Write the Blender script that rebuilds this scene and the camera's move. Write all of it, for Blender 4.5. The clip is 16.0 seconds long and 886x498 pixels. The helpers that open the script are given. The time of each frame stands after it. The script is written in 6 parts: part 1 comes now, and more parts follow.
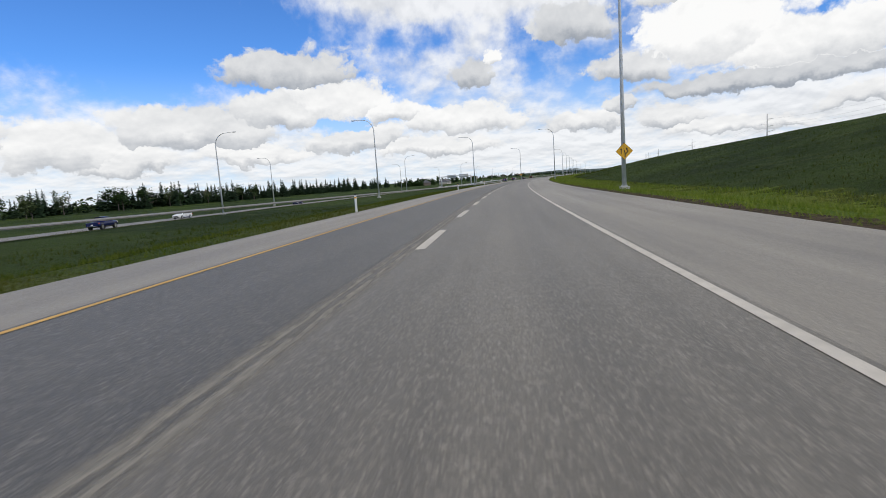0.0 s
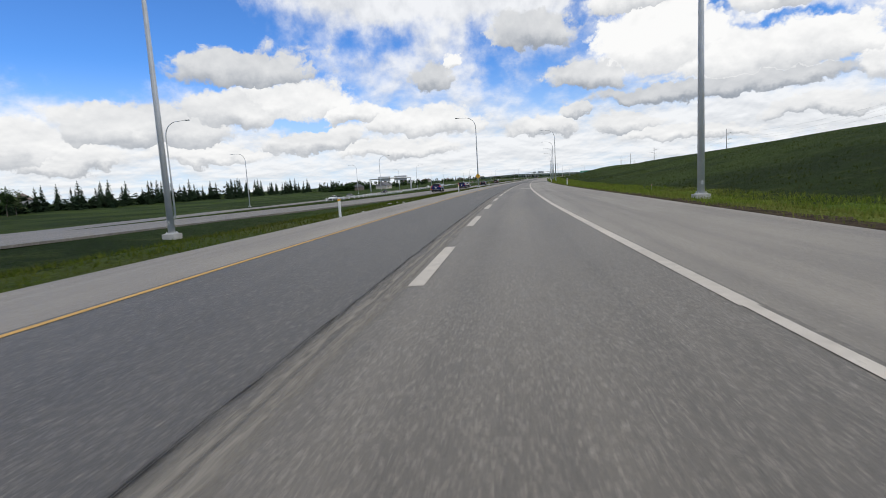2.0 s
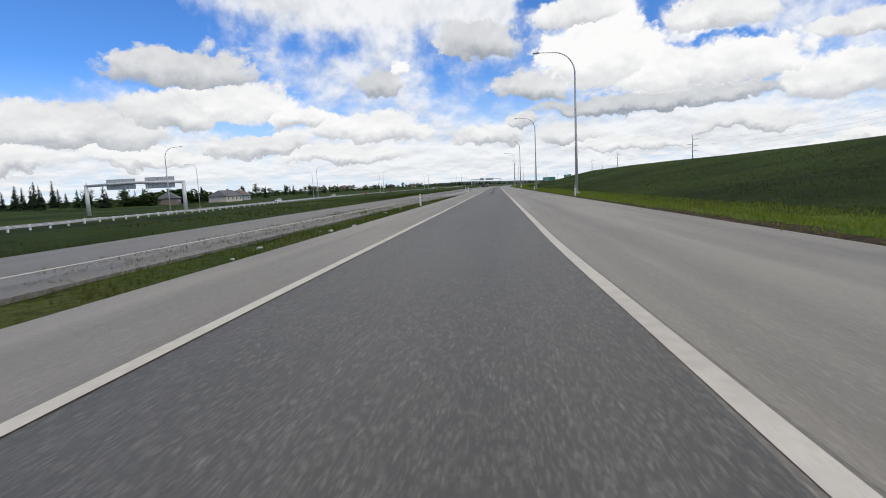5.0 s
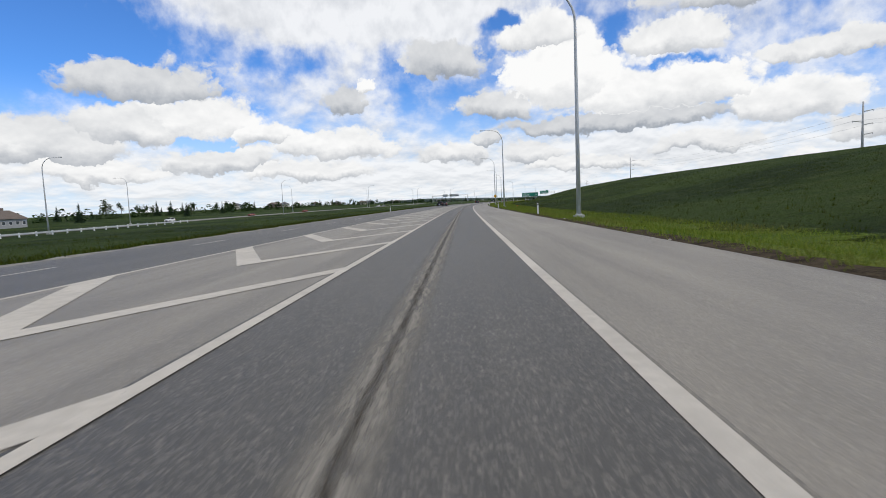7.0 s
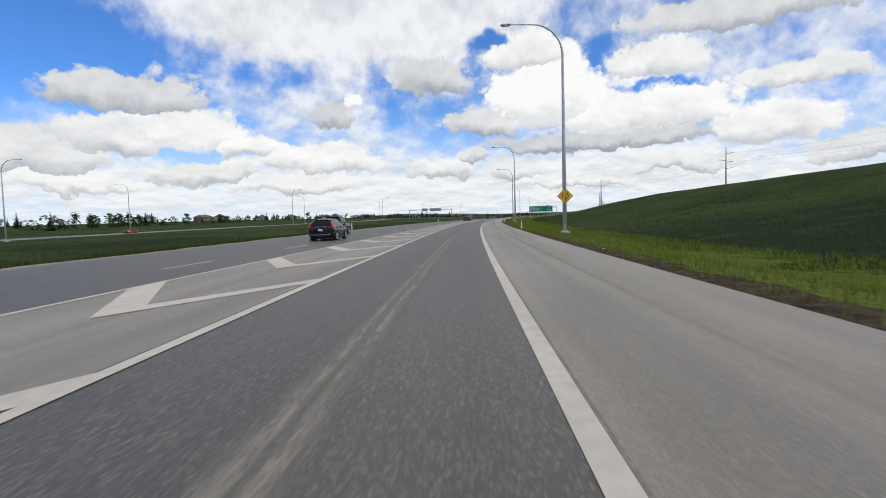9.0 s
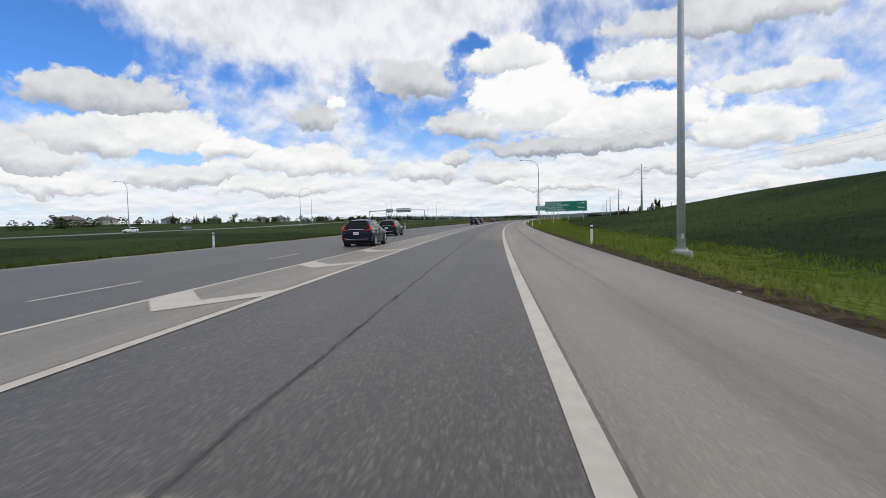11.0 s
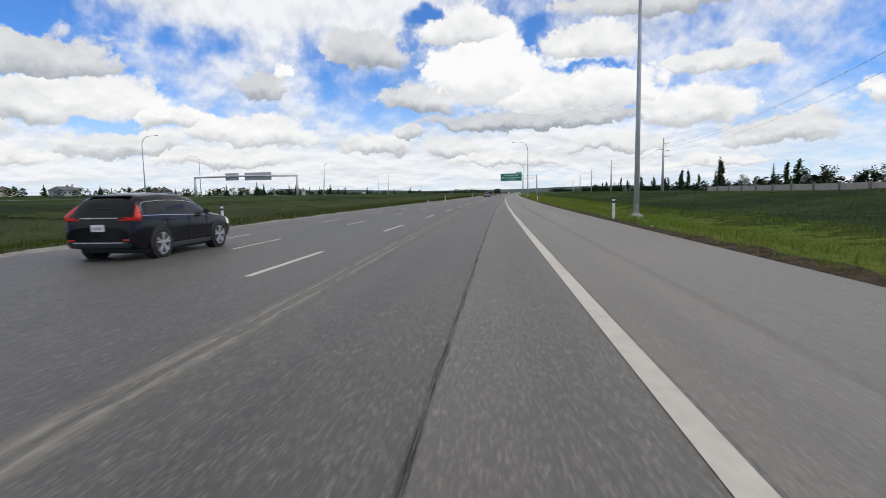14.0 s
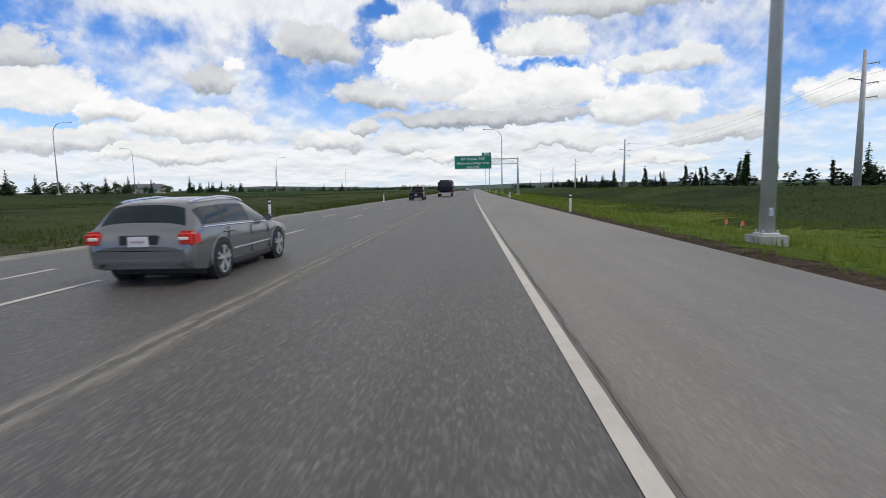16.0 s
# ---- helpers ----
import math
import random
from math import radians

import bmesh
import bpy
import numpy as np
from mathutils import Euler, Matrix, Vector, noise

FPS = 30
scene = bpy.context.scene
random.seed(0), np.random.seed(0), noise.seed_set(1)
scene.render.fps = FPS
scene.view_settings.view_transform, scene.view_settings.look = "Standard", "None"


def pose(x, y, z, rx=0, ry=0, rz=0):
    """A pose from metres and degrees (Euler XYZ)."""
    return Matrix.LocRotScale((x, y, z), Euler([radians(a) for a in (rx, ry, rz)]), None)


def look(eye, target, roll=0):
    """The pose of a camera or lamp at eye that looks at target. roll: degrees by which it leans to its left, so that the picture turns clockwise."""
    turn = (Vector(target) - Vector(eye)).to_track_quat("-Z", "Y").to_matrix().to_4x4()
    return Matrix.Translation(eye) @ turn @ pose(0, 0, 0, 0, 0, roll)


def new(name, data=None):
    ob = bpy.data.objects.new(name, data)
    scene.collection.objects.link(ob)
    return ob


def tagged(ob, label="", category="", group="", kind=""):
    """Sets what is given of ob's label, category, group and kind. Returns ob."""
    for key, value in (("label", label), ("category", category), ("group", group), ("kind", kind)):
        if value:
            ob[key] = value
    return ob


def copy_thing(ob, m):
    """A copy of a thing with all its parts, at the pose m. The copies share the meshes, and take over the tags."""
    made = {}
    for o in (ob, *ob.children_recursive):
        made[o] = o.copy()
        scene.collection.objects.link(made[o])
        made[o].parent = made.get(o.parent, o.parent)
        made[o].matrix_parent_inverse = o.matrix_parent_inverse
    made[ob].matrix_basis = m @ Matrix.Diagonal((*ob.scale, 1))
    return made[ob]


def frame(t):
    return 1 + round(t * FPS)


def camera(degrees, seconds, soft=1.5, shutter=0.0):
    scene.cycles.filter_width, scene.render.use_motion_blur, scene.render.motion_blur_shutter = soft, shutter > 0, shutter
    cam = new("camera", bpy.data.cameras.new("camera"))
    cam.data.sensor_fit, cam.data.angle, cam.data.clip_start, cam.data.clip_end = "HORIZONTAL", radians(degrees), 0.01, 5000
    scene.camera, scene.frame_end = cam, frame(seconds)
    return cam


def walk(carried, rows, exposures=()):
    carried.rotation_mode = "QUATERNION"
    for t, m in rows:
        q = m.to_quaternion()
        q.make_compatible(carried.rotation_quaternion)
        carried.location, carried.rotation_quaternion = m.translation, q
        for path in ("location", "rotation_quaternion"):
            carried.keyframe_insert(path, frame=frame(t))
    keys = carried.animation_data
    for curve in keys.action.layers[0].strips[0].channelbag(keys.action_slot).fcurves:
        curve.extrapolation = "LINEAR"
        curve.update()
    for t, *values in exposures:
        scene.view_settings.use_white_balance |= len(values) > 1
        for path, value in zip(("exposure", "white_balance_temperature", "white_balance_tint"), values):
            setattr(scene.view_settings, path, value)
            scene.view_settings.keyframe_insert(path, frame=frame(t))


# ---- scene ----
# Plan: everything is set out along one reference line, the lane seam of the ramp: s metres along it, u metres to the right, z up.
# All sizes are in metres at full size, save the cars, which are shrunk to fit the camera's view; the whole place is
# built at MODEL times that size.
MODEL = 0.56
EYE = 1.25
SPEED_S = [(0, 0.0), (4.2, 294.0), (6.3, 440.0), (8.7, 602.0), (10.8, 744.0), (16.0, 1100.0), (20.0, 1374.0)]
HEADING = [(-700, 11.81), (0, 10.61), (105, 6.09), (245, 1.21), (300, 0.43), (455, 0.72), (530, 0.7), (590, -0.24), (757, -5.63), (862, -8.86), (930, -10.36), (1000, -11.44), (1100, -12.93), (1300, -13.93)]


def lerp(table, x):
    return float(np.interp(x, [r[0] for r in table], [r[1] for r in table]))


_S = np.arange(-3000.0, 5000.1, 2.0)
_hs = np.interp(_S, [r[0] for r in HEADING], [r[1] for r in HEADING])
_k = np.exp(-0.5 * (np.arange(-60, 61) / 22.0) ** 2)
_hs = np.radians(np.convolve(np.pad(_hs, 60, mode="edge"), _k / _k.sum(), mode="valid"))
_X = np.concatenate([[0], np.cumsum(-np.sin(_hs[:-1]) * 2.0)])
_Y = np.concatenate([[0], np.cumsum(np.cos(_hs[:-1]) * 2.0)])
_i0 = int(np.argmin(abs(_S)))
_X, _Y = _X - _X[_i0], _Y - _Y[_i0]


def heading(s):
    """Degrees to the left of the y axis."""
    return math.degrees(float(np.interp(s, _S, _hs)))


def P(s, u, z=0.0):
    a = float(np.interp(s, _S, _hs))
    return (float(np.interp(s, _S, _X)) + u * math.cos(a), float(np.interp(s, _S, _Y)) + u * math.sin(a), z)


# ---- camera and its way ----
# t, u, yaw, pitch, roll
TRACK = [
    (0.0, 1.52, 16.13, -7.1, 3.95), (0.5, 1.4, 15.15, -6.95, 3.5), (1.0, 1.36, 14.1, -7.05, 3.52), (1.5, 1.3, 12.95, -7.15, 3.53),
    (2.0, 1.24, 11.89, -7.06, 3.34), (2.5, 1.01, 10.23, -6.88, 3.15), (3.0, 0.65, 9.15, -6.97, 3.56), (3.5, 0.08, 8.6, -6.82, 2.88),
    (4.0, -0.58, 8.09, -6.91, 3.06), (5.2, -1.2, 5.95, -6.5, 2.48), (6.3, -1.35, 4.13, -5.91, 2.04), (6.5, -1.32, 3.79, -5.79, 1.99),
    (7.0, -1.27, 2.72, -4.96, 2.44), (7.5, -1.13, 1.93, -4.31, 2.33), (8.0, -0.96, 1.89, -3.62, 2.44), (8.5, -0.79, 1.62, -3.4, 1.84),
    (9.7, -0.64, 0.62, -3.29, 1.65), (10.8, -0.55, -0.39, -3.08, 1.46), (11.0, -0.53, -0.59, -3.1, 1.46), (11.5, -0.44, -1.48, -2.77, 1.63),
    (12.0, -0.46, -2.0, -2.7, 1.38), (12.5, -0.55, -2.56, -3.7, 1.62), (13.0, -0.78, -4.05, -5.84, 1.14), (13.5, -0.9, -4.53, -6.2, 1.08),
    (14.0, -1.06, -5.62, -5.92, 1.0), (14.5, -1.2, -6.5, -5.75, 0.92), (15.0, -1.0, -8.07, -5.85, 0.95), (15.5, -0.77, -9.35, -5.95, 0.97),
    (16.0, -0.76, -10.25, -6.36, 1.07),
]
cam = camera(79.0, 16.0, soft=0.8, shutter=0.032)
rows = []
for t, u, yaw, pitch, roll in TRACK:
    x, y, z = P(lerp(SPEED_S, t), u, EYE)
    rows.append((t, pose(x * MODEL, y * MODEL, z * MODEL, 90 + pitch, roll, yaw)))
walk(cam, rows)

# ---- sky, sun ----
world = bpy.data.worlds.new("sky")
scene.world = world
world.use_nodes = True


class Nodes:
    """A short way to write node trees."""

    def __init__(self, tree):
        self.tree = tree
        tree.nodes.clear()

    def add(self, kind, ins=None, **props):
        n = self.tree.nodes.new(kind)
        for k, v in props.items():
            if k == "operation":
                n.operation = v
            elif k == "use_clamp":
                n.use_clamp = v
            elif k == "interpolation_type":
                n.interpolation_type = v
            elif k == "data_type":
                n.data_type = v
            elif k == "blend_type":
                n.blend_type = v
            elif k == "uv_map":
                n.uv_map = v
        for k, v in (ins or {}).items():
            if isinstance(v, bpy.types.NodeSocket):
                self.tree.links.new(v, n.inputs[k])
            else:
                n.inputs[k].default_value = v
        return n

    def math(self, op, a, b=0.0, c=0.0, clamp=False):
        return self.add("ShaderNodeMath", {0: a, 1: b, 2: c}, operation=op, use_clamp=clamp).outputs[0]

    def ramp(self, fac, a, b, lo=0.0, hi=1.0):
        return self.add("ShaderNodeMapRange", {0: fac, 1: a, 2: b, 3: lo, 4: hi}, interpolation_type="SMOOTHSTEP").outputs[0]

    def mix(self, fac, a, b, mode="MIX"):
        n = self.add("ShaderNodeMix", {0: fac, 6: a, 7: b}, data_type="RGBA", blend_type=mode)
        return n.outputs[2]

    def noise(self, vec, scale, detail=4.0, rough=0.55, dist=0.0):
        ins = {"Scale": scale, "Detail": detail, "Roughness": rough, "Distortion": dist}
        if vec is not None:
            ins["Vector"] = vec
        return self.add("ShaderNodeTexNoise", ins).outputs[0]


SUN_EL, SUN_AZ = 48.0, -115.0
w = Nodes(world.node_tree)
sky_node = w.add("ShaderNodeTexSky")
sky_node.sky_type, sky_node.sun_disc = "NISHITA", False
sky_node.sun_elevation, sky_node.sun_rotation = radians(SUN_EL), radians(115.0)
sky_node.altitude, sky_node.air_density, sky_node.dust_density, sky_node.ozone_density = 1100.0, 1.0, 0.4, 2.0
sky = sky_node.outputs[0]
way = w.add("ShaderNodeTexCoord").outputs["Generated"]
sep = w.add("ShaderNodeSeparateXYZ", {0: way})
az = w.math("MULTIPLY", w.math("ARCTAN2", sep.outputs[0], sep.outputs[1]), 57.2958)
el = w.math("MULTIPLY", w.math("ARCSINE", sep.outputs[2]), 57.2958)
warp = w.add("ShaderNodeTexNoise", {"Vector": way, "Scale": 9.0, "Detail": 5.0, "Roughness": 0.62}).outputs[1]
warp2 = w.add("ShaderNodeTexNoise", {"Vector": way, "Scale": 30.0, "Detail": 4.0, "Roughness": 0.6}).outputs[1]
ang = w.add("ShaderNodeCombineXYZ", {0: az, 1: el, 2: 0.0}).outputs[0]
ang = w.add("ShaderNodeVectorMath", {0: w.add("ShaderNodeVectorMath", {0: warp, 1: (0.5, 0.5, 0.5)}, operation="SUBTRACT").outputs[0], 1: (6.5, 3.2, 0.0), 2: ang}, operation="MULTIPLY_ADD").outputs[0]
ang = w.add("ShaderNodeVectorMath", {0: w.add("ShaderNodeVectorMath", {0: warp2, 1: (0.5, 0.5, 0.5)}, operation="SUBTRACT").outputs[0], 1: (3.0, 1.9, 0.0), 2: ang}, operation="MULTIPLY_ADD").outputs[0]


def blobs(rows, soft):
    """The sum of soft ellipses on the sky: azimuth, elevation, half width, half height, weight."""
    total = None
    for a, e, bw, bh, weight in rows:
        v = w.add("ShaderNodeVectorMath", {0: ang, 1: (1 / bw, 1 / bh, 0.0), 2: (-a / bw, -e / bh, 0.0)}, operation="MULTIPLY_ADD").outputs[0]
        d = w.add("ShaderNodeVectorMath", {0: v}, operation="LENGTH").outputs["Value"]
        g = w.ramp(d, 1.0 + soft, 1.0 - soft, 0.0, weight)
        total = g if total is None else w.math("ADD", total, g)
    return total


def heaps(rows):
    """Heaped clouds with flat undersides, the nearest in front: how deep a direction lies inside, how high up in its heap, how grey."""
    deep, high, grey = None, None, None
    for a, e, bw, bh, tone in rows:
        v = w.add("ShaderNodeVectorMath", {0: ang, 1: (1 / bw, 1 / bh, 0.0), 2: (-a / bw, -e / bh, 0.0)}, operation="MULTIPLY_ADD").outputs[0]
        y = w.add("ShaderNodeSeparateXYZ", {0: v}).outputs[1]
        # undersides are cut flat
        drop = w.math("MULTIPLY", w.math("MINIMUM", w.math("ADD", y, 0.45), 0.0), 0.9)
        u = w.add("ShaderNodeVectorMath", {0: v, 1: w.add("ShaderNodeCombineXYZ", {0: 0.0, 1: drop, 2: 0.0}).outputs[0]}, operation="ADD").outputs[0]
        f = w.math("SUBTRACT", 1.0, w.add("ShaderNodeVectorMath", {0: u}, operation="LENGTH").outputs["Value"])
        if deep is None:
            deep, high, grey = f, y, w.math("ADD", tone, 0.0)
        else:
            near = w.ramp(w.math("SUBTRACT", f, deep), -0.10, 0.10)
            deep = w.math("MAXIMUM", deep, f)
            high = w.math("MULTIPLY_ADD", w.math("SUBTRACT", y, high), near, high)
            grey = w.math("MULTIPLY_ADD", w.math("SUBTRACT", tone, grey), near, grey)
    return deep, high, grey


# heaped clouds: azimuth, elevation, half width, half height, how grey
HEAPS_LEFT = [(-32.5, 7.9, 5.6, 2.3, 0.25), (-39.9, 6.0, 3.0, 2.0, 0.2), (-21.3, 7.2, 4.0, 1.3, 0.05), (-13.4, 6.1, 6.6, 1.6, 0.1), (-24.8, 4.9, 5.1, 1.5, 0.2), (-10.3, 11.7, 1.3, 0.8, 0.0), (-12.6, 10.3, 2.7, 1.8, 0.5), (-32.4, 12.3, 9.0, 2.6, 0.42), (-26.2, 8.6, 5.6, 2.7, 0.08), (-40.4, 6.3, 7.8, 2.6, 0.3), (-50.8, 4.9, 5.2, 2.5, 0.15), (-57.8, 6.2, 3.8, 2.6, 0.2), (-46.0, 3.6, 5.0, 1.3, 0.2), (-35.0, 3.7, 5.5, 1.2, 0.1), (-16.0, 3.6, 6.0, 1.0, 0.15)]
HEAPS_RIGHT = [(-2.0, 14.1, 4.6, 2.0, 0.5), (10.9, 12.4, 6.2, 4.4, -0.1), (19.1, 10.0, 8.8, 3.2, 0.0), (30.0, 7.7, 5.5, 2.2, 0.1), (4.0, 9.5, 4.6, 1.9, 0.40), (15.0, 7.3, 12.0, 1.1, 0.55), (8.6, 16.2, 4.8, 2.2, 0.12), (21.1, 14.3, 4.7, 1.9, 0.15), (32.4, 11.8, 5.1, 1.3, 0.25), (27.6, 17.6, 10.0, 1.7, 0.42), (46.8, 7.7, 4.3, 1.8, 0.1), (37.9, 5.2, 5.1, 1.7, 0.3), (2.5, 6.2, 1.8, 0.9, 0.4), (-1.9, 5.0, 3.8, 1.1, 0.2), (6.6, 4.6, 3.3, 1.3, 0.25), (22.7, 4.6, 5.3, 1.0, 0.25), (12.0, 3.4, 6.0, 0.8, 0.15), (33.0, 2.6, 6.0, 0.7, 0.1)]
VEILS = [(-10.0, 20.2, 16.4, 4.8, 1.25), (-11.6, 10.9, 7.6, 4.6, 0.42), (27.8, 15.0, 11.7, 4.0, 0.45), (29.0, 3.9, 12.5, 2.4, 0.55), (13.8, 5.0, 7.4, 2.0, 0.45), (-32.3, 18.6, 8.9, 1.6, 0.22), (-47.8, 5.2, 16.2, 3.4, 0.5), (-5.0, 3.5, 20.0, 2.2, 0.5)]
CLEAR = [(4.6, 17.6, 2.6, 0.8, 0.8), (2.4, 15.9, 1.1, 1.4, 0.5), (15.6, 15.6, 1.6, 1.7, 0.5), (20.6, 12.0, 3.4, 0.7, 0.8), (-25.7, 7.2, 2.4, 1.3, 0.9), (-18.4, 14.3, 3.0, 1.3, 0.5), (-41.0, 15.5, 12.0, 4.2, 1.0), (-7.0, 14.0, 1.6, 1.8, 0.35), (-5.3, 11.0, 1.6, 2.6, 0.35), (-14.6, 15.3, 2.5, 1.6, 0.4), (38.0, 3.2, 12.0, 3.0, 0.30)]
low = w.math("MULTIPLY", w.math("LOGARITHM", w.math("ADD", w.math("MAXIMUM", el, 0.0), 2.2), 2.718), 1.7)
lift = w.add("ShaderNodeCombineXYZ", {0: w.math("MULTIPLY", az, 0.105), 1: low, 2: 0.0}).outputs[0]


def puffs(dy, scale, detail):
    v = w.add("ShaderNodeVectorMath", {0: lift, 1: (0.0, dy, 0.0)}, operation="ADD").outputs[0]
    return w.noise(v, scale, detail, 0.55, 0.1)


n1, n2 = puffs(0.0, 1.35, 6.0), puffs(0.20, 1.35, 4.0)
m1, m2 = puffs(0.0, 4.4, 5.0), puffs(0.07, 4.4, 4.0)
relief = w.math("ADD", w.math("MULTIPLY", w.math("SUBTRACT", n2, n1), 1.2), w.math("MULTIPLY", w.math("SUBTRACT", m2, m1), 0.7))
# rounded billows along the rims of the heaps
bill1 = w.add("ShaderNodeTexVoronoi", {"Vector": w.add("ShaderNodeVectorMath", {0: ang, 1: (1.0, 1.5, 1.0)}, operation="MULTIPLY").outputs[0], "Scale": 0.42}).outputs["Distance"]
bill2 = w.add("ShaderNodeTexVoronoi", {"Vector": w.add("ShaderNodeVectorMath", {0: ang, 1: (1.0, 1.4, 1.0)}, operation="MULTIPLY").outputs[0], "Scale": 1.25}).outputs["Distance"]
rim = w.math("ADD", w.math("MULTIPLY", w.math("SUBTRACT", 0.45, bill1), 0.40), w.math("ADD", w.math("MULTIPLY", w.math("SUBTRACT", 0.45, bill2), 0.20), w.math("MULTIPLY", w.math("SUBTRACT", m1, 0.5), 0.50)))
deep_l, high_l, grey_l = heaps(HEAPS_LEFT)
deep_r, high_r, grey_r = heaps(HEAPS_RIGHT)
right = w.ramp(az, -7.0, -5.0)
deep = w.math("MAXIMUM", deep_l, deep_r)
high = w.math("MULTIPLY_ADD", w.math("SUBTRACT", high_r, high_l), right, high_l)
grey = w.math("MULTIPLY_ADD", w.math("SUBTRACT", grey_r, grey_l), right, grey_l)
clear = blobs(CLEAR, 0.7)
heap = w.ramp(w.math("SUBTRACT", w.math("ADD", deep, rim), w.math("MULTIPLY", clear, 0.50)), -0.20, 0.10)
# thin veils between the heaps; broken cloud over the rest of the sky, added thicker above the view to tune the ground
# light
fluff = w.math("ADD", w.math("MULTIPLY", n1, 0.6), w.math("MULTIPLY", m1, 0.4))
away = w.ramp(el, 19.0, 26.0)
band_low = w.ramp(el, 9.0, 3.0)
thick = w.math("ADD", w.math("MULTIPLY", blobs(VEILS, 0.8), 0.35), w.math("ADD", fluff, w.math("ADD", w.math("MULTIPLY", band_low, 0.12), w.math("MULTIPLY", away, 0.30))))
veil = w.ramp(w.math("SUBTRACT", thick, w.math("MULTIPLY", clear, 0.40)), 0.38, 0.78, 0.0, 0.95)
# greys the unseen cloud overhead, so that less light reaches the ground
overhead_grey = w.math("MULTIPLY", away, w.ramp(el, 18.0, 45.0, 0.05, 0.56))
shade_veil = w.math("ADD", w.math("ADD", w.math("MULTIPLY", relief, 1.0), 0.12), overhead_grey, clamp=True)
shade_heap = w.math("ADD", w.math("ADD", w.math("MULTIPLY", grey, 0.9), w.math("MULTIPLY", relief, 0.55)), w.math("ADD", w.ramp(high, 0.05, -0.80, -0.04, 0.50), w.math("MULTIPLY", bill1, 0.10)), clamp=True)
LIGHT, DARK = (0.97, 0.97, 0.965, 1), (0.34, 0.375, 0.43, 1)
haze = w.ramp(el, 13.0, 0.0, 0.0, 0.80)
blue = w.mix(haze, w.mix(1.0, sky, (0.055, 0.100, 0.160, 1), "MULTIPLY"), (0.66, 0.79, 0.95, 1))
thin = w.mix(veil, blue, w.mix(shade_veil, (0.92, 0.93, 0.945, 1), DARK))
w.add("ShaderNodeOutputWorld", {0: w.add("ShaderNodeBackground", {0: w.mix(heap, thin, w.mix(shade_heap, LIGHT, DARK)), 1: 1.0}).outputs[0]})

sun = new("sun", bpy.data.lights.new("sun", "SUN"))
sun.data.energy, sun.data.angle, sun.data.color = 1.45, radians(14), (1.0, 0.93, 0.82)
sun.matrix_basis = look((0, 0, 0), (-math.sin(radians(-SUN_AZ)) * math.cos(radians(SUN_EL)), -math.cos(radians(-SUN_AZ)) * math.cos(radians(SUN_EL)), -math.sin(radians(SUN_EL))))


# ---- materials ----
def material(name, base, rough=0.8, metal=0.0, vary=0.25, scale=3.0, fine=40.0, bump=0.0, spec=0.5, tint=None, coat=0.0):
    """A surface with two scales of variation, at real-world size in object space."""
    m = bpy.data.materials.new(name)
    m.use_nodes = True
    n = Nodes(m.node_tree)
    co = n.add("ShaderNodeTexCoord").outputs["Object"]
    a, b = n.noise(co, scale, 4.0), n.noise(co, fine, 3.0)
    v = n.math("ADD", n.math("MULTIPLY", a, 0.6), n.math("MULTIPLY", b, 0.4))
    lo = tuple(c * (1 - vary) for c in base) + (1,)
    hi = tuple(min(1, c * (1 + vary)) for c in (tint or base)) + (1,)
    col = n.mix(n.ramp(v, 0.3, 0.7), lo, hi)
    ins = {"Base Color": col, "Roughness": n.ramp(b, 0.2, 0.8, max(0.02, rough - 0.08), min(1, rough + 0.08)), "Metallic": metal, "Specular IOR Level": spec, "Coat Weight": coat}
    if bump:
        ins["Normal"] = n.add("ShaderNodeBump", {"Strength": bump, "Distance": 0.02, "Height": b}).outputs[0]
    n.add("ShaderNodeOutputMaterial", {0: n.add("ShaderNodeBsdfPrincipled", ins).outputs[0]})
    return m


